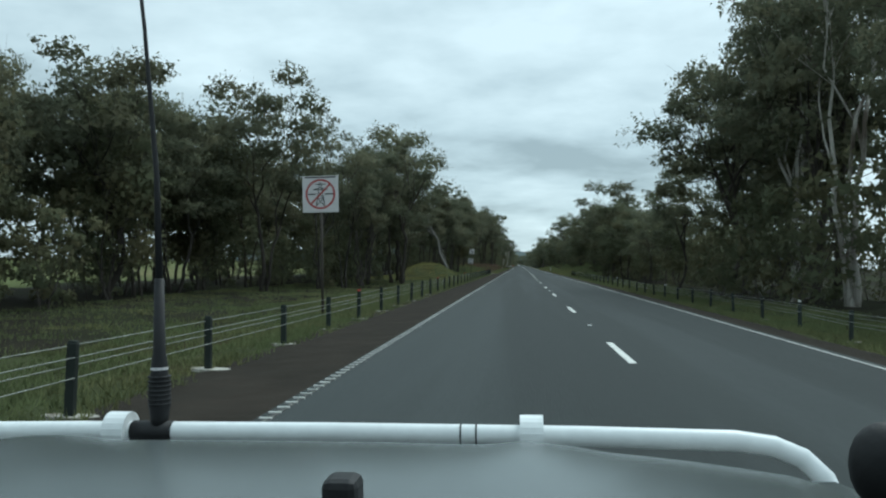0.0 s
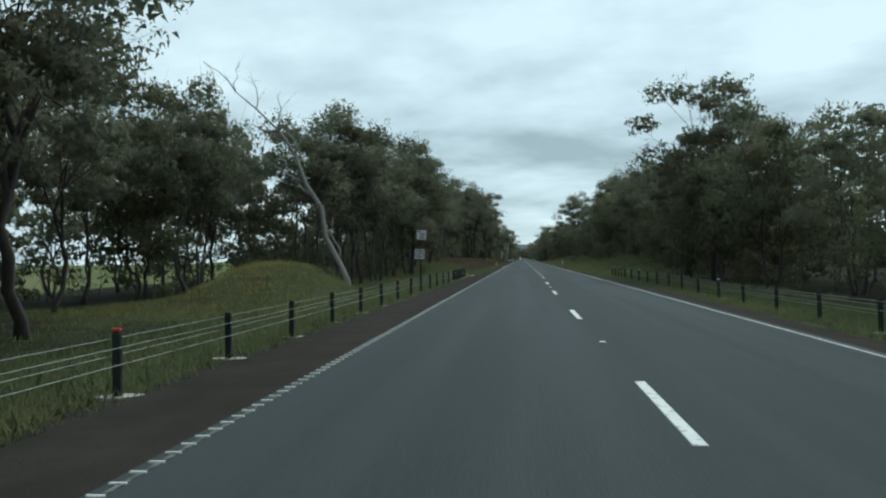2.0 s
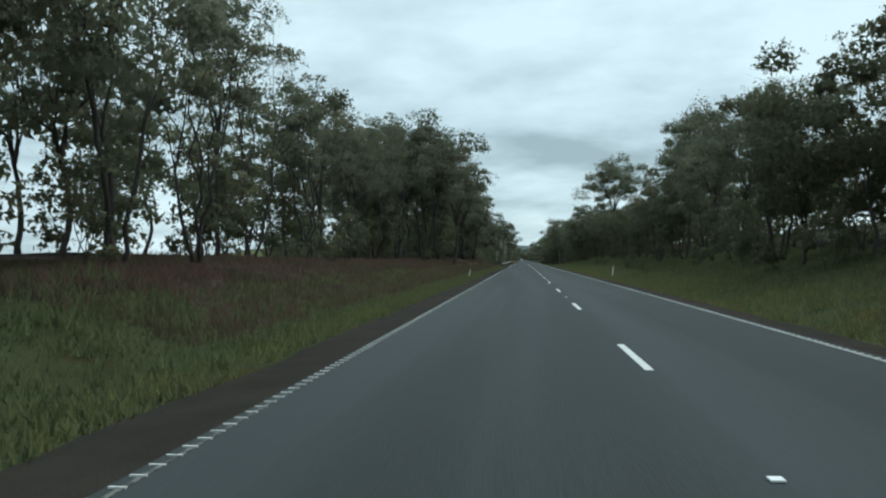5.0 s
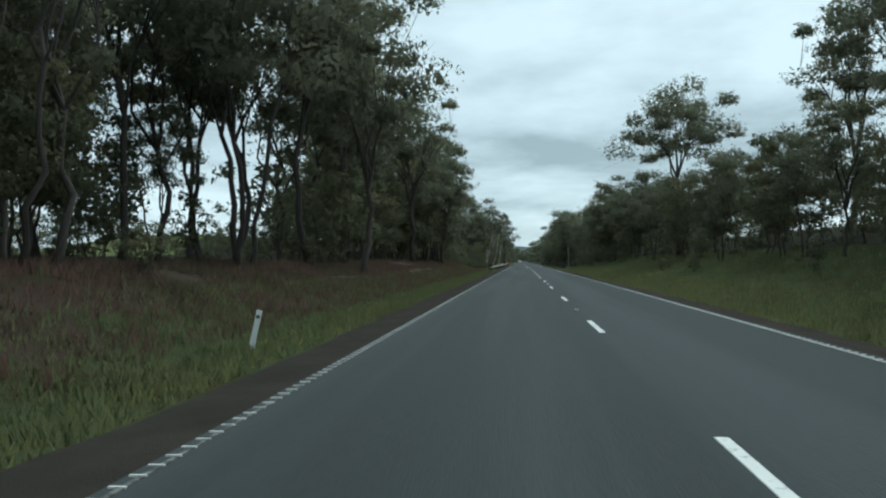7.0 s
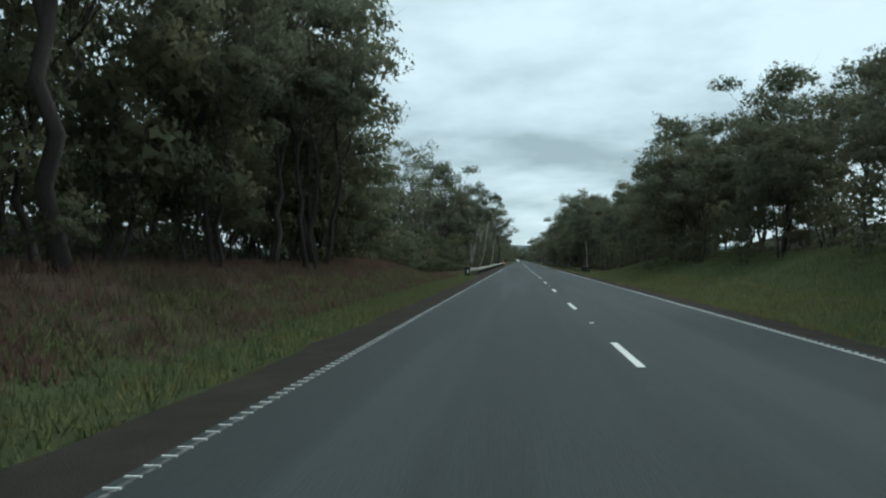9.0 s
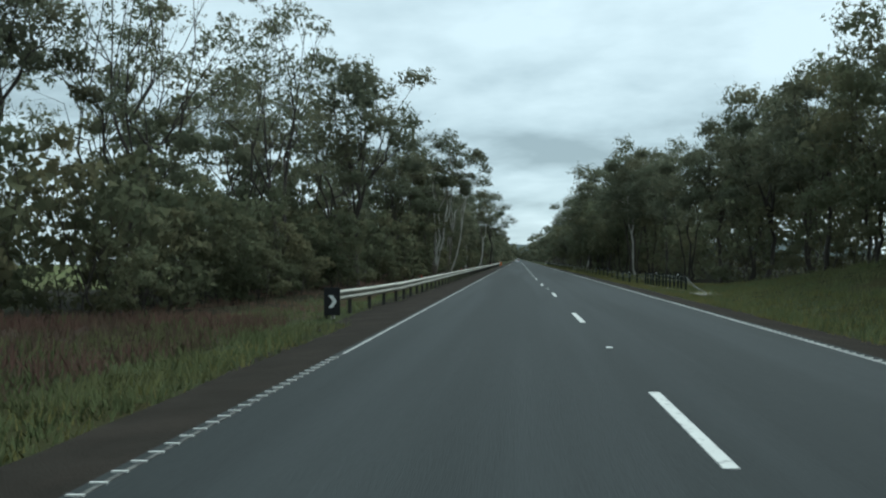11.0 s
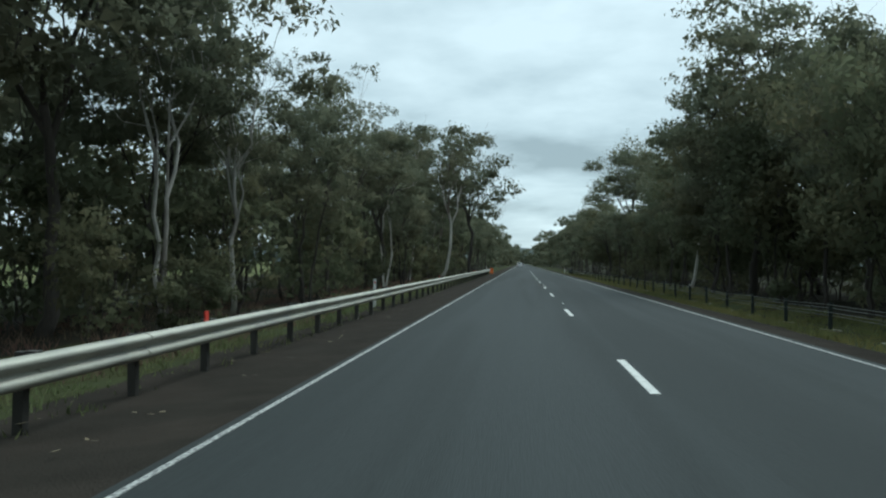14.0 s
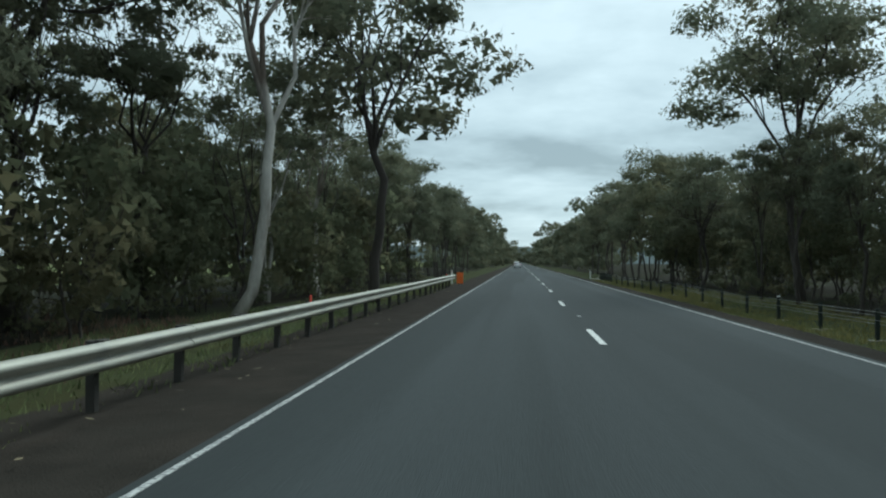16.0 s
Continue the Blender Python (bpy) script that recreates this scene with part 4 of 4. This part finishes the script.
def guardrail(x, y0, y1):
    ob = base("guardrail", "galvanised steel W-beam guardrail with weathered dull finish", "guardrail", pose(x, y0, 0))
    prof = [(0.0, 0.597), (0.045, 0.592), (0.088, 0.572), (0.104, 0.545), (0.092, 0.512), (0.03, 0.470), (0.004, 0.450), (0.022, 0.432), (0.066, 0.402),
            (0.082, 0.372), (0.066, 0.338), (0.024, 0.312), (0.0, 0.303)]
    n, length = len(prof), 4.0
    v, f = [], []
    for yy in (0.0, 0.04, length - 0.04, length + 0.25):
        lift = 0.004 if yy < 0.1 else 0.0
        for px, pz in prof:
            v.append((px + lift, yy, pz))
    for j in range(3):
        for i in range(n - 1):
            f.append((j * n + i, j * n + i + 1, (j + 1) * n + i + 1, (j + 1) * n + i))
    me = mesh_of("beam", v, f, STEEL, True)
    bm = bmesh.new()
    box(bm, -0.21, -0.11, -0.05, 0.05, -0.2, 0.60, 0.01)
    box(bm, -0.11, -0.003, -0.06, 0.06, 0.315, 0.61, 0.01)
    post_me = from_bm("post", bm, SHADED_STEEL)
    bm = bmesh.new()
    bmesh.ops.create_uvsphere(bm, u_segments=8, v_segments=5, radius=0.022)
    bmesh.ops.scale(bm, vec=(0.5, 1, 1), verts=bm.verts)
    bolt_me = from_bm("bolt", bm, STEEL, True)
    bm = bmesh.new()
    box(bm, -0.012, 0.012, -0.055, 0.055, 0.57, 0.735, 0.004)
    tag_me = from_bm("delineator", bm, RED)
    rng = np.random.default_rng(8)
    for i in range(int((y1 - y0) / length)):
        b = part("beam", me, ob)
        out, swing = ((-0.70, -0.1125), (-0.25, -0.0625))[i] if i < 2 else (0.0, 0.0)
        b.matrix_basis = Matrix.Translation((out + rng.normal() * 0.002, i * length, rng.normal() * 0.002)) @ Matrix.Rotation(swing, 4, "Z") @ Matrix.Rotation(rng.normal() * 0.0006, 4, "X")
        solid = b.modifiers.new("thickness", "SOLIDIFY")
        solid.thickness = 0.004
        for half in (0.1, 2.1):
            p = part("post", post_me, ob, "grey steel post with offset block")
            p.matrix_basis = pose(out - swing * half, i * length + half, rng.normal() * 0.012, rng.normal() * 0.7, rng.normal() * 0.7)
            part("bolt", bolt_me, p).location = (0.014, 0, 0.44)
    for y in (330.1, 355.1, 385.0, 414.9, 445.0, 474.0):
        part("delineator", tag_me, ob, "red reflector plate on top of the rail").location = (-0.02, y - y0, 0)
    return ob


guardrail(-4.25, 315.2, 482.0)


def end_terminal(x, y, flip):
    ob = base("barrier_end_marker", "black end board with a white chevron at the guardrail" if flip else "orange end board where the guardrail stops", "road sign", pose(x, y, 0))
    bm = bmesh.new()
    box(bm, -0.22, 0.22, -0.02, 0.02, -0.06, 0.70, 0.008)
    part("board", from_bm("board", bm, BLACK if flip else ORANGE), ob)
    if flip:
        bm = bmesh.new()
        shape = [(-0.10, 0.15), (0.02, 0.15), (0.14, 0.32), (0.02, 0.49), (-0.10, 0.49), (0.02, 0.32)]
        verts = [bm.verts.new((a, -0.024, b)) for a, b in shape]
        bm.faces.new(verts)
        part("chevron", from_bm("chevron", bm, WHITE), ob, "white chevron arrow")
    bm = bmesh.new()
    box(bm, -0.05, 0.05, 0.02, 0.10, -0.3, 0.62, 0.01)
    part("post", from_bm("post", bm, STEEL), ob)
    return ob


end_terminal(-4.85, 315.0, True)
end_terminal(-4.15, 482.6, False)


def guide_post(x, y, lean_x, lean_y, h, label, red=True):
    ob = base("guide_post", label, "guide post", pose(x, y, ground_z(x, y), lean_x, lean_y, 0), "roadside guide posts")
    bm = bmesh.new()
    box(bm, -0.05, 0.05, -0.012, 0.012, -0.15, h, 0.006)
    part("post", from_bm("post", bm, WHITE), ob)
    bm = bmesh.new()
    bmesh.ops.create_cone(bm, cap_ends=True, segments=14, radius1=0.035, radius2=0.033, depth=0.008)
    part("reflector", from_bm("reflector", bm, RED if red else BLACK), ob, "round reflector").matrix_basis = pose(0, -0.016, h - 0.12, 90, 0, 0)
    return ob


guide_post(-4.7, 201.5, 0, 13, 0.74, "white plastic guide post leaning over in the grass", False)
guide_post(7.8, 202.0, 0, 2, 0.98, "upright white plastic guide post in long grass")
guide_post(-5.2, 402.0, 0, 0, 1.0, "white guide post standing behind the guardrail")
guide_post(-5.0, 486.0, 0, 0, 1.0, "white guide post at the end of the guardrail")
guide_post(8.0, 520.0, 0, -3, 1.0, "white guide post at the end of the wire barrier")


# ---------------------------------------------------------------- signs
def disc_ring(bm, r0, r1, y, segments=40):
    inner = [bm.verts.new((r0 * math.cos(2 * math.pi * i / segments), y, r0 * math.sin(2 * math.pi * i / segments))) for i in range(segments)]
    outer = [bm.verts.new((r1 * math.cos(2 * math.pi * i / segments), y, r1 * math.sin(2 * math.pi * i / segments))) for i in range(segments)]
    for i in range(segments):
        k = (i + 1) % segments
        bm.faces.new((inner[i], inner[k], outer[k], outer[i]))


def bar(bm, x0, z0, x1, z1, w, y):
    d = Vector((x1 - x0, 0, z1 - z0)).normalized()
    n = Vector((-d.z, 0, d.x)) * w / 2
    a, b = Vector((x0, y, z0)), Vector((x1, y, z1))
    bm.faces.new([bm.verts.new(p) for p in (a - n, b - n, b + n, a + n)])


def pylon_sign(x, y, z, size, tilt, label, banner, pole=True, ring=None):
    """A protest board: a lattice pylon in a ring with a bar across it."""
    ob = base("protest_sign", label, "sign", pose(x, y, z, 0, tilt, 0))
    h = size / 2
    bm = bmesh.new()
    box(bm, -h, h, -0.012, 0.012, -h, h, 0.004)
    part("panel", from_bm("panel", bm, SIGN), ob, "off-white board")
    bm = bmesh.new()
    for a, b in (((-0.12, -0.32), (-0.05, 0.1)), ((0.12, -0.32), (0.05, 0.1)), ((-0.05, 0.1), (-0.02, 0.32)), ((0.05, 0.1), (0.02, 0.32)),
                 ((-0.12, -0.32), (0.09, -0.12)), ((0.12, -0.32), (-0.09, -0.12)), ((-0.09, -0.12), (0.06, 0.05)), ((0.09, -0.12), (-0.06, 0.05)),
                 ((-0.2, 0.12), (0.2, 0.12)), ((-0.15, 0.27), (0.15, 0.27)), ((-0.2, 0.12), (0, 0.18)), ((0.2, 0.12), (0, 0.18)), ((-0.09, -0.12), (0.09, -0.12))):
        bar(bm, a[0] * size, a[1] * size, b[0] * size, b[1] * size, 0.022 * size, -0.0145)
    part("pylon_drawing", from_bm("pylon_drawing", bm, POST), ob, "dark drawn lattice pylon")
    bm = bmesh.new()
    for x0, x1 in ((-0.34, -0.13), (0.12, 0.36)):
        bar(bm, x0 * size, 0.0, x1 * size, 0.0, 0.035 * size, -0.0145)
    if banner:
        bar(bm, -0.43 * size, 0.46 * size, 0.43 * size, 0.46 * size, 0.035 * size, -0.0145)
    part("lettering", from_bm("lettering", bm, POST), ob, "dark bars of small lettering")
    bm = bmesh.new()
    disc_ring(bm, 0.36 * size, 0.415 * size, -0.0165)
    bar(bm, -0.27 * size, -0.27 * size, 0.27 * size, 0.27 * size, 0.045 * size, -0.0175)
    part("ring", from_bm("ring", bm, ring or DARK_RED), ob, "dark prohibition ring and bar" if ring else "dull red prohibition ring and bar")
    if pole:
        part("pole", tube_mesh("pole", [(0, 0.05, h * 0.9), (0, 0.05, -z - 0.4)], 0.045, BARK, 8), ob, "dark timber pole")
    return ob


DARK_RED = material("faded_red_paint", (0.30, 0.05, 0.045), rough=0.6, spread=0.12, scale=6, fine_scale=40, bump=0.05)
pylon_sign(-6.65, 24.5, 3.6, 1.18, -2, "square off-white board with a crossed-out pylon in a red ring", True)
pylon_sign(-6.9, 107.0, 1.80, 0.68, 3, "small off-white board with a crossed-out pylon in a dark ring", False, False, POST)


def notice(x, y, z, size):
    ob = base("notice_board", "small white notice board with lines of dark writing above another", "sign", pose(x, y, z, 0, 3, 0))
    h = size / 2
    bm = bmesh.new()
    box(bm, -h, h, -0.012, 0.012, -h, h, 0.004)
    part("panel", from_bm("panel", bm, SIGN), ob, "white board")
    bm = bmesh.new()
    bar(bm, -0.38 * size, 0.34 * size, -0.16 * size, 0.34 * size, 0.16 * size, -0.0145)
    for i in range(7):
        bar(bm, -0.2 * size, (0.16 - 0.085 * i) * size, (0.36 - 0.03 * (i % 3)) * size, (0.16 - 0.085 * i) * size, 0.035 * size, -0.0145)
    part("lettering", from_bm("lettering", bm, POST), ob, "dark bars of unreadable writing")
    part("pole", tube_mesh("pole", [(0.02, 0.05, h), (0.02, 0.05, -z - 0.4)], 0.05, BARK, 8), ob, "dark timber pole")
    return ob


notice(-6.75, 107.05, 3.12, 0.66)


# ---------------------------------------------------------------- the car ahead
def car_ahead(x, y):
    ob = base("car", "small white hatchback driving far ahead on the highway", "car", pose(x, y, 0))
    bm = bmesh.new()
    side = [(-2.05, 0.30), (-2.1, 0.75), (-2.0, 0.95), (-1.75, 1.42), (-1.2, 1.52), (0.2, 1.5), (0.95, 1.0), (1.95, 0.82), (2.1, 0.35)]
    for sx in (-0.86, 0.86):
        for yy, zz in side:
            bm.verts.new((sx * (0.82 if zz > 1.1 else 1.0), yy, zz))
    bm.verts.ensure_lookup_table()
    n = len(side)
    bm.faces.new([bm.verts[i] for i in range(n)])
    bm.faces.new([bm.verts[n + i] for i in reversed(range(n))])
    for i in range(n):
        k = (i + 1) % n
        bm.faces.new([bm.verts[i], bm.verts[n + i], bm.verts[n + k], bm.verts[k]])
    bmesh.ops.recalc_face_normals(bm, faces=bm.faces)
    bmesh.ops.bevel(bm, geom=bm.edges[:], offset=0.05, segments=2, affect="EDGES")
    part("body", from_bm("body", bm, CAR_WHITE, True), ob)
    bm = bmesh.new()
    box(bm, -0.62, 0.62, -0.02, 0.02, -0.2, 0.2, 0.02)
    part("rear_window", from_bm("rear_window", bm, CAR_GLASS), ob, "dark rear window").matrix_basis = pose(0, -1.90, 1.2, -27, 0, 0)
    for sx in (-0.72, 0.72):
        bm = bmesh.new()
        box(bm, sx - 0.1, sx + 0.1, -2.11, -2.02, 0.72, 0.95, 0.02)
        part("tail_light", from_bm("tail_light", bm, RED), ob)
        for wy in (-1.3, 1.3):
            bm = bmesh.new()
            bmesh.ops.create_cone(bm, cap_ends=True, segments=20, radius1=0.31, radius2=0.31, depth=0.2)
            w = part("wheel", from_bm("wheel", bm, BLACK), ob)
            w.matrix_basis = pose(sx * 1.04, wy, 0.31, 0, 90, 0)
    bm = bmesh.new()
    box(bm, -0.24, 0.24, -2.125, -2.11, 0.48, 0.58, 0.004)
    part("number_plate", from_bm("number_plate", bm, SIGN), ob, "plain pale number plate")
    return ob


CAR_WHITE = material("white_car_paint", (0.70, 0.71, 0.72), rough=0.3, spread=0.05, scale=3, fine_scale=30, bump=0)
CAR_GLASS = material("dark_car_glass", (0.012, 0.014, 0.016), rough=0.08, spread=0.05, scale=3, fine_scale=30, bump=0)
car_ahead(-0.65, 632.0)


# ---------------------------------------------------------------- the vehicle that carries the camera at the start
SILVER = material("silver_car_paint", (0.13, 0.15, 0.15), rough=0.27, metal=0.55, spread=0.06, scale=2, fine_scale=40, bump=0.02)
BAR_WHITE = material("white_powder_coat", (0.74, 0.76, 0.76), rough=0.4, spread=0.08, scale=5, fine_scale=40, bump=0.05)


def off_road_vehicle(x):
    ob = base("off_road_vehicle", "silver pickup with white bull bar, whip antenna and open windscreen frame", "car", pose(x, 0, 0, 0, -1.4, 0))
    # bonnet, a shallow dome that rolls over at its front edge
    xs, ys = lanes(-0.80, 0.80, 24), lanes(0.74, 1.36, 12) + [1.385, 1.40, 1.405]

    def dome(px, py):
        z = 1.166 - 0.068 * max(0, (py - 0.85) / 0.51) ** 2 - 0.085 * abs(px) ** 3 + 0.012 * math.exp(-((abs(px) - 0.42) / 0.06) ** 2)
        return z - (0 if py <= 1.36 else 0.012 if py < 1.39 else 0.04 if py < 1.402 else 0.20)
    bonnet = part("bonnet", sheet("bonnet", xs, ys, dome, SILVER), ob, "silver bonnet with a soft sheen")
    solid = bonnet.modifiers.new("thickness", "SOLIDIFY")
    solid.thickness = 0.012
    # bull bar
    path = [(-1.0, 1.40, 0.86), (-1.0, 1.46, 0.96), (-0.985, 1.49, 1.012), (-0.95, 1.5, 1.047), (-0.90, 1.5, 1.068), (-0.83, 1.5, 1.078), (-0.5, 1.5, 1.083), (0, 1.5, 1.085), (0.5, 1.5, 1.083),
            (0.79, 1.5, 1.078), (0.86, 1.5, 1.068), (0.91, 1.5, 1.047), (0.945, 1.49, 1.012), (0.96, 1.46, 0.96), (0.96, 1.40, 0.86)]
    bar_ob = part("bull_bar", tube_mesh("bull_bar", path, 0.0195, BAR_WHITE, 14), ob, "white powder-coated bull bar tube")
    for zz in (0.85, 0.62):
        part("lower_tube", tube_mesh("lower_tube", [(-0.95, 1.38, zz), (-0.6, 1.52, zz), (0.6, 1.52, zz), (0.95, 1.38, zz)], 0.024, BAR_WHITE, 10), bar_ob)
    for sx in (-0.412, 0.412):
        v, f = [], []
        tube(v, f, [(sx - 0.022, 1.5, 1.084), (sx + 0.022, 1.5, 1.084)], [0.038, 0.038], 20)
        part("lamp_bracket", mesh_of("lamp_bracket", v, f, BAR_WHITE), bar_ob, "white strap bracket")
        bm = bmesh.new()
        box(bm, sx - 0.03, sx + 0.03, 1.47, 1.53, 0.60, 1.06, 0.006)
        part("upright", from_bm("upright", bm, BAR_WHITE), bar_ob)
    for sx in (-0.075, -0.045):
        v, f = [], []
        tube(v, f, [(sx + 0.35, 1.5, 1.0845), (sx + 0.353, 1.5, 1.0845)], [0.0205, 0.0205], 14)
        part("joint_ring", mesh_of("joint_ring", v, f, POST), bar_ob, "dark joint line")
    # antenna
    v, f = [], []
    tube(v, f, [(-0.33, 1.5, z) for z in (1.09, 1.11, 1.135, 1.16, 1.18, 1.205, 1.225, 1.24, 1.39)],
         [0.017, 0.018, 0.0215, 0.0215, 0.0205, 0.0165, 0.0155, 0.0125, 0.0095], 14)
    spring = part("antenna", mesh_of("antenna", v, f, BLACK, True), ob, "black sprung antenna base on the bull bar")
    for i in range(7):
        v, f = [], []
        tube(v, f, [(-0.33, 1.5, 1.137 + 0.009 * i), (-0.33, 1.5, 1.141 + 0.009 * i)], [0.0226, 0.0226], 14)
        part("coil", mesh_of("coil", v, f, BLACK, True), spring)
    v, f = [], []
    tube(v, f, [(-0.33, 1.5, 1.207), (-0.33, 1.5, 1.212)], [0.0172, 0.0168], 14)
    part("maker_band", mesh_of("maker_band", v, f, SIGN), spring, "small grey maker's mark")
    part("whip", tube_mesh("whip", [(-0.33, 1.5, 1.38), (-0.335, 1.5, 1.6), (-0.36, 1.5, 1.9), (-0.40, 1.49, 2.3)], [0.0075, 0.0055, 0.004, 0.003], BLACK, 8), spring)
    v, f = [], []
    tube(v, f, [(-0.385, 1.5, 1.083), (-0.30, 1.5, 1.083)], [0.022, 0.022], 14)
    part("mount_sleeve", mesh_of("mount_sleeve", v, f, BLACK, True), spring)
    # washer nozzle, cowl, knob on the dashboard
    bm = bmesh.new()
    box(bm, 0.188, 0.226, 0.775, 0.82, 1.145, 1.193, 0.009)
    part("washer_nozzle", from_bm("washer_nozzle", bm, BLACK), ob, "black washer nozzle")
    bm = bmesh.new()
    box(bm, -0.74, 0.74, 0.58, 0.735, 1.09, 1.135, 0.02)
    part("cowl", from_bm("cowl", bm, BLACK), ob)
    bm = bmesh.new()
    bmesh.ops.create_uvsphere(bm, u_segments=18, v_segments=10, radius=0.025)
    bmesh.ops.scale(bm, vec=(0.85, 0.8, 1.1), verts=bm.verts)
    part("dash_knob", from_bm("dash_knob", bm, BLACK, True), ob, "rounded black dashboard fitting").location = (0.614, 0.50, 1.285)
    part("knob_stem", tube_mesh("knob_stem", [(0.614, 0.50, 1.07), (0.614, 0.50, 1.28)], 0.008, BLACK, 8), ob)
    # body
    for sx in (-1, 1):
        bm = bmesh.new()
        box(bm, min(sx * 0.79, sx * 0.96), max(sx * 0.79, sx * 0.96), 0.05, 1.40, 0.55, 1.045, 0.05)
        part("fender", from_bm("fender", bm, SILVER, True), ob)
        bm = bmesh.new()
        box(bm, min(sx * 0.84, sx * 0.91), max(sx * 0.84, sx * 0.91), -1.75, 0.05, 0.42, 1.08, 0.03)
        part("door", from_bm("door", bm, SILVER, True), ob)
        part("pillar", tube_mesh("pillar", [(sx * 0.80, 0.70, 1.10), (sx * 0.72, 0.30, 1.50), (sx * 0.66, 0.0, 1.76), (sx * 0.66, -1.5, 1.78), (sx * 0.78, -1.75, 1.08)], 0.035, SILVER, 8), ob)
        bm = bmesh.new()
        box(bm, min(sx * 0.86, sx * 0.93), max(sx * 0.86, sx * 0.93), -3.4, -1.8, 0.55, 1.05, 0.03)
        part("tray_side", from_bm("tray_side", bm, SILVER, True), ob)
        bm = bmesh.new()
        bmesh.ops.create_cone(bm, cap_ends=True, segments=20, radius1=0.09, radius2=0.09, depth=0.04)
        part("headlight", from_bm("headlight", bm, WHITE), ob).matrix_basis = pose(sx * 0.72, 1.41, 0.88, 90, 0, 0)
        for wy in (0.75, -2.3):
            v, f = [], []
            tube(v, f, [(sx * 0.70, wy, 0.38), (sx * 0.74, wy, 0.38), (sx * 0.90, wy, 0.38), (sx * 0.94, wy, 0.38)], [0.34, 0.38, 0.38, 0.34], 26)
            w = part("wheel", mesh_of("wheel", v, f, BLACK), ob, "black off-road tyre")
            v, f = [], []
            tube(v, f, [(sx * 0.92, wy, 0.38), (sx * 0.945, wy, 0.38)], [0.22, 0.2], 20)
            part("rim", mesh_of("rim", v, f, STEEL), w)
    for name, dims, mat in (("roof", (-0.68, 0.68, -1.55, -0.02, 1.76, 1.80), SILVER), ("floor_pan", (-0.9, 0.9, -3.4, 1.3, 0.42, 0.55), BLACK), ("grille", (-0.7, 0.7, 1.38, 1.41, 0.66, 0.96), BLACK),
                            ("dashboard", (-0.78, 0.78, 0.22, 0.58, 0.80, 1.10), BLACK), ("tailgate", (-0.86, 0.86, -3.44, -3.38, 0.55, 1.05), SILVER), ("rear_wall", (-0.78, 0.78, -1.80, -1.74, 0.55, 1.72), SILVER)):
        bm = bmesh.new()
        box(bm, *dims, 0.015)
        part(name, from_bm(name, bm, mat, True), ob)
    return ob


off_road_vehicle(-0.588)


# ---------------------------------------------------------------- small things on the ground
def fallen_branch(x, y, turn, size, seed):
    """A dry limb on the bank with a few side twigs."""
    rng = np.random.default_rng(seed)
    ob = base("fallen_branch", "bare pale fallen branch lying on the brown bank", "branch", pose(x, y, ground_z(x, y) + 0.16, 0, 8, turn))
    line = [Vector((-size, 0, 0)), Vector((-size * 0.4, 0.08, 0.06)), Vector((size * 0.3, -0.05, 0.10)), Vector((size, 0.14, 0.2))]
    part("limb", tube_mesh("limb", line, [0.022, 0.019, 0.014, 0.006], BLEACHED, 6), ob)
    for _ in range(4):
        a = line[int(rng.integers(0, 3))].lerp(line[int(rng.integers(1, 4))], rng.random())
        b = a + Vector((rng.uniform(0.1, 0.7) * size, rng.normal() * 0.3 * size, rng.uniform(0.0, 0.3) * size))
        part("twig", tube_mesh("twig", [a, a.lerp(b, 0.5) + Vector(rng.normal(size=3)) * 0.05, b], [0.010, 0.008, 0.003], BLEACHED, 4), ob)
    return ob


for k, (x, y, turn, size) in enumerate(((-7.4, 241.9, 55, 0.5), (-8.6, 242.0, -20, 0.6), (-8.4, 244.3, -25, 0.7), (-7.4, 245.0, -30, 0.7), (-7.2, 240.2, 15, 0.4), (-8.0, 241.5, -60, 0.5), (-7.6, 221.0, 10, 0.6))):
    fallen_branch(x, y, turn, size, k + 1)

rngl = np.random.default_rng(90)
lv, lf = [], []
for i in range(520):
    near_rail = i < 300
    x = rngl.uniform(-4.6, -3.3) if near_rail else rngl.normal(1.27, 0.17)
    y = rngl.uniform(318, 470) if near_rail else rngl.normal(424.3, 1.3)
    a, w = rngl.uniform(0, 6.28), rngl.uniform(0.03, 0.075) * (1.0 if near_rail else 0.55)
    c = Vector((x, y, 0.012 if not near_rail else -0.012))
    u = Vector((math.cos(a), math.sin(a), rngl.uniform(-0.1, 0.1))) * w
    n = Vector((-math.sin(a), math.cos(a), rngl.uniform(0, 0.15))) * w * 0.4
    k = len(lv)
    lv += [c - u, c + n, c + u, c - n]
    lf.append((k, k + 1, k + 2, k + 3))
DRY = material("dry_leaf", (0.13, 0.105, 0.06), rough=0.8, spread=0.3, scale=4, fine_scale=30, bump=0, per_island=0.7)
tagged(new("leaf_litter", mesh_of("leaf_litter", lv, lf, DRY)), "dry brown leaves scattered on road and shoulder", "leaves", kind="stuff")
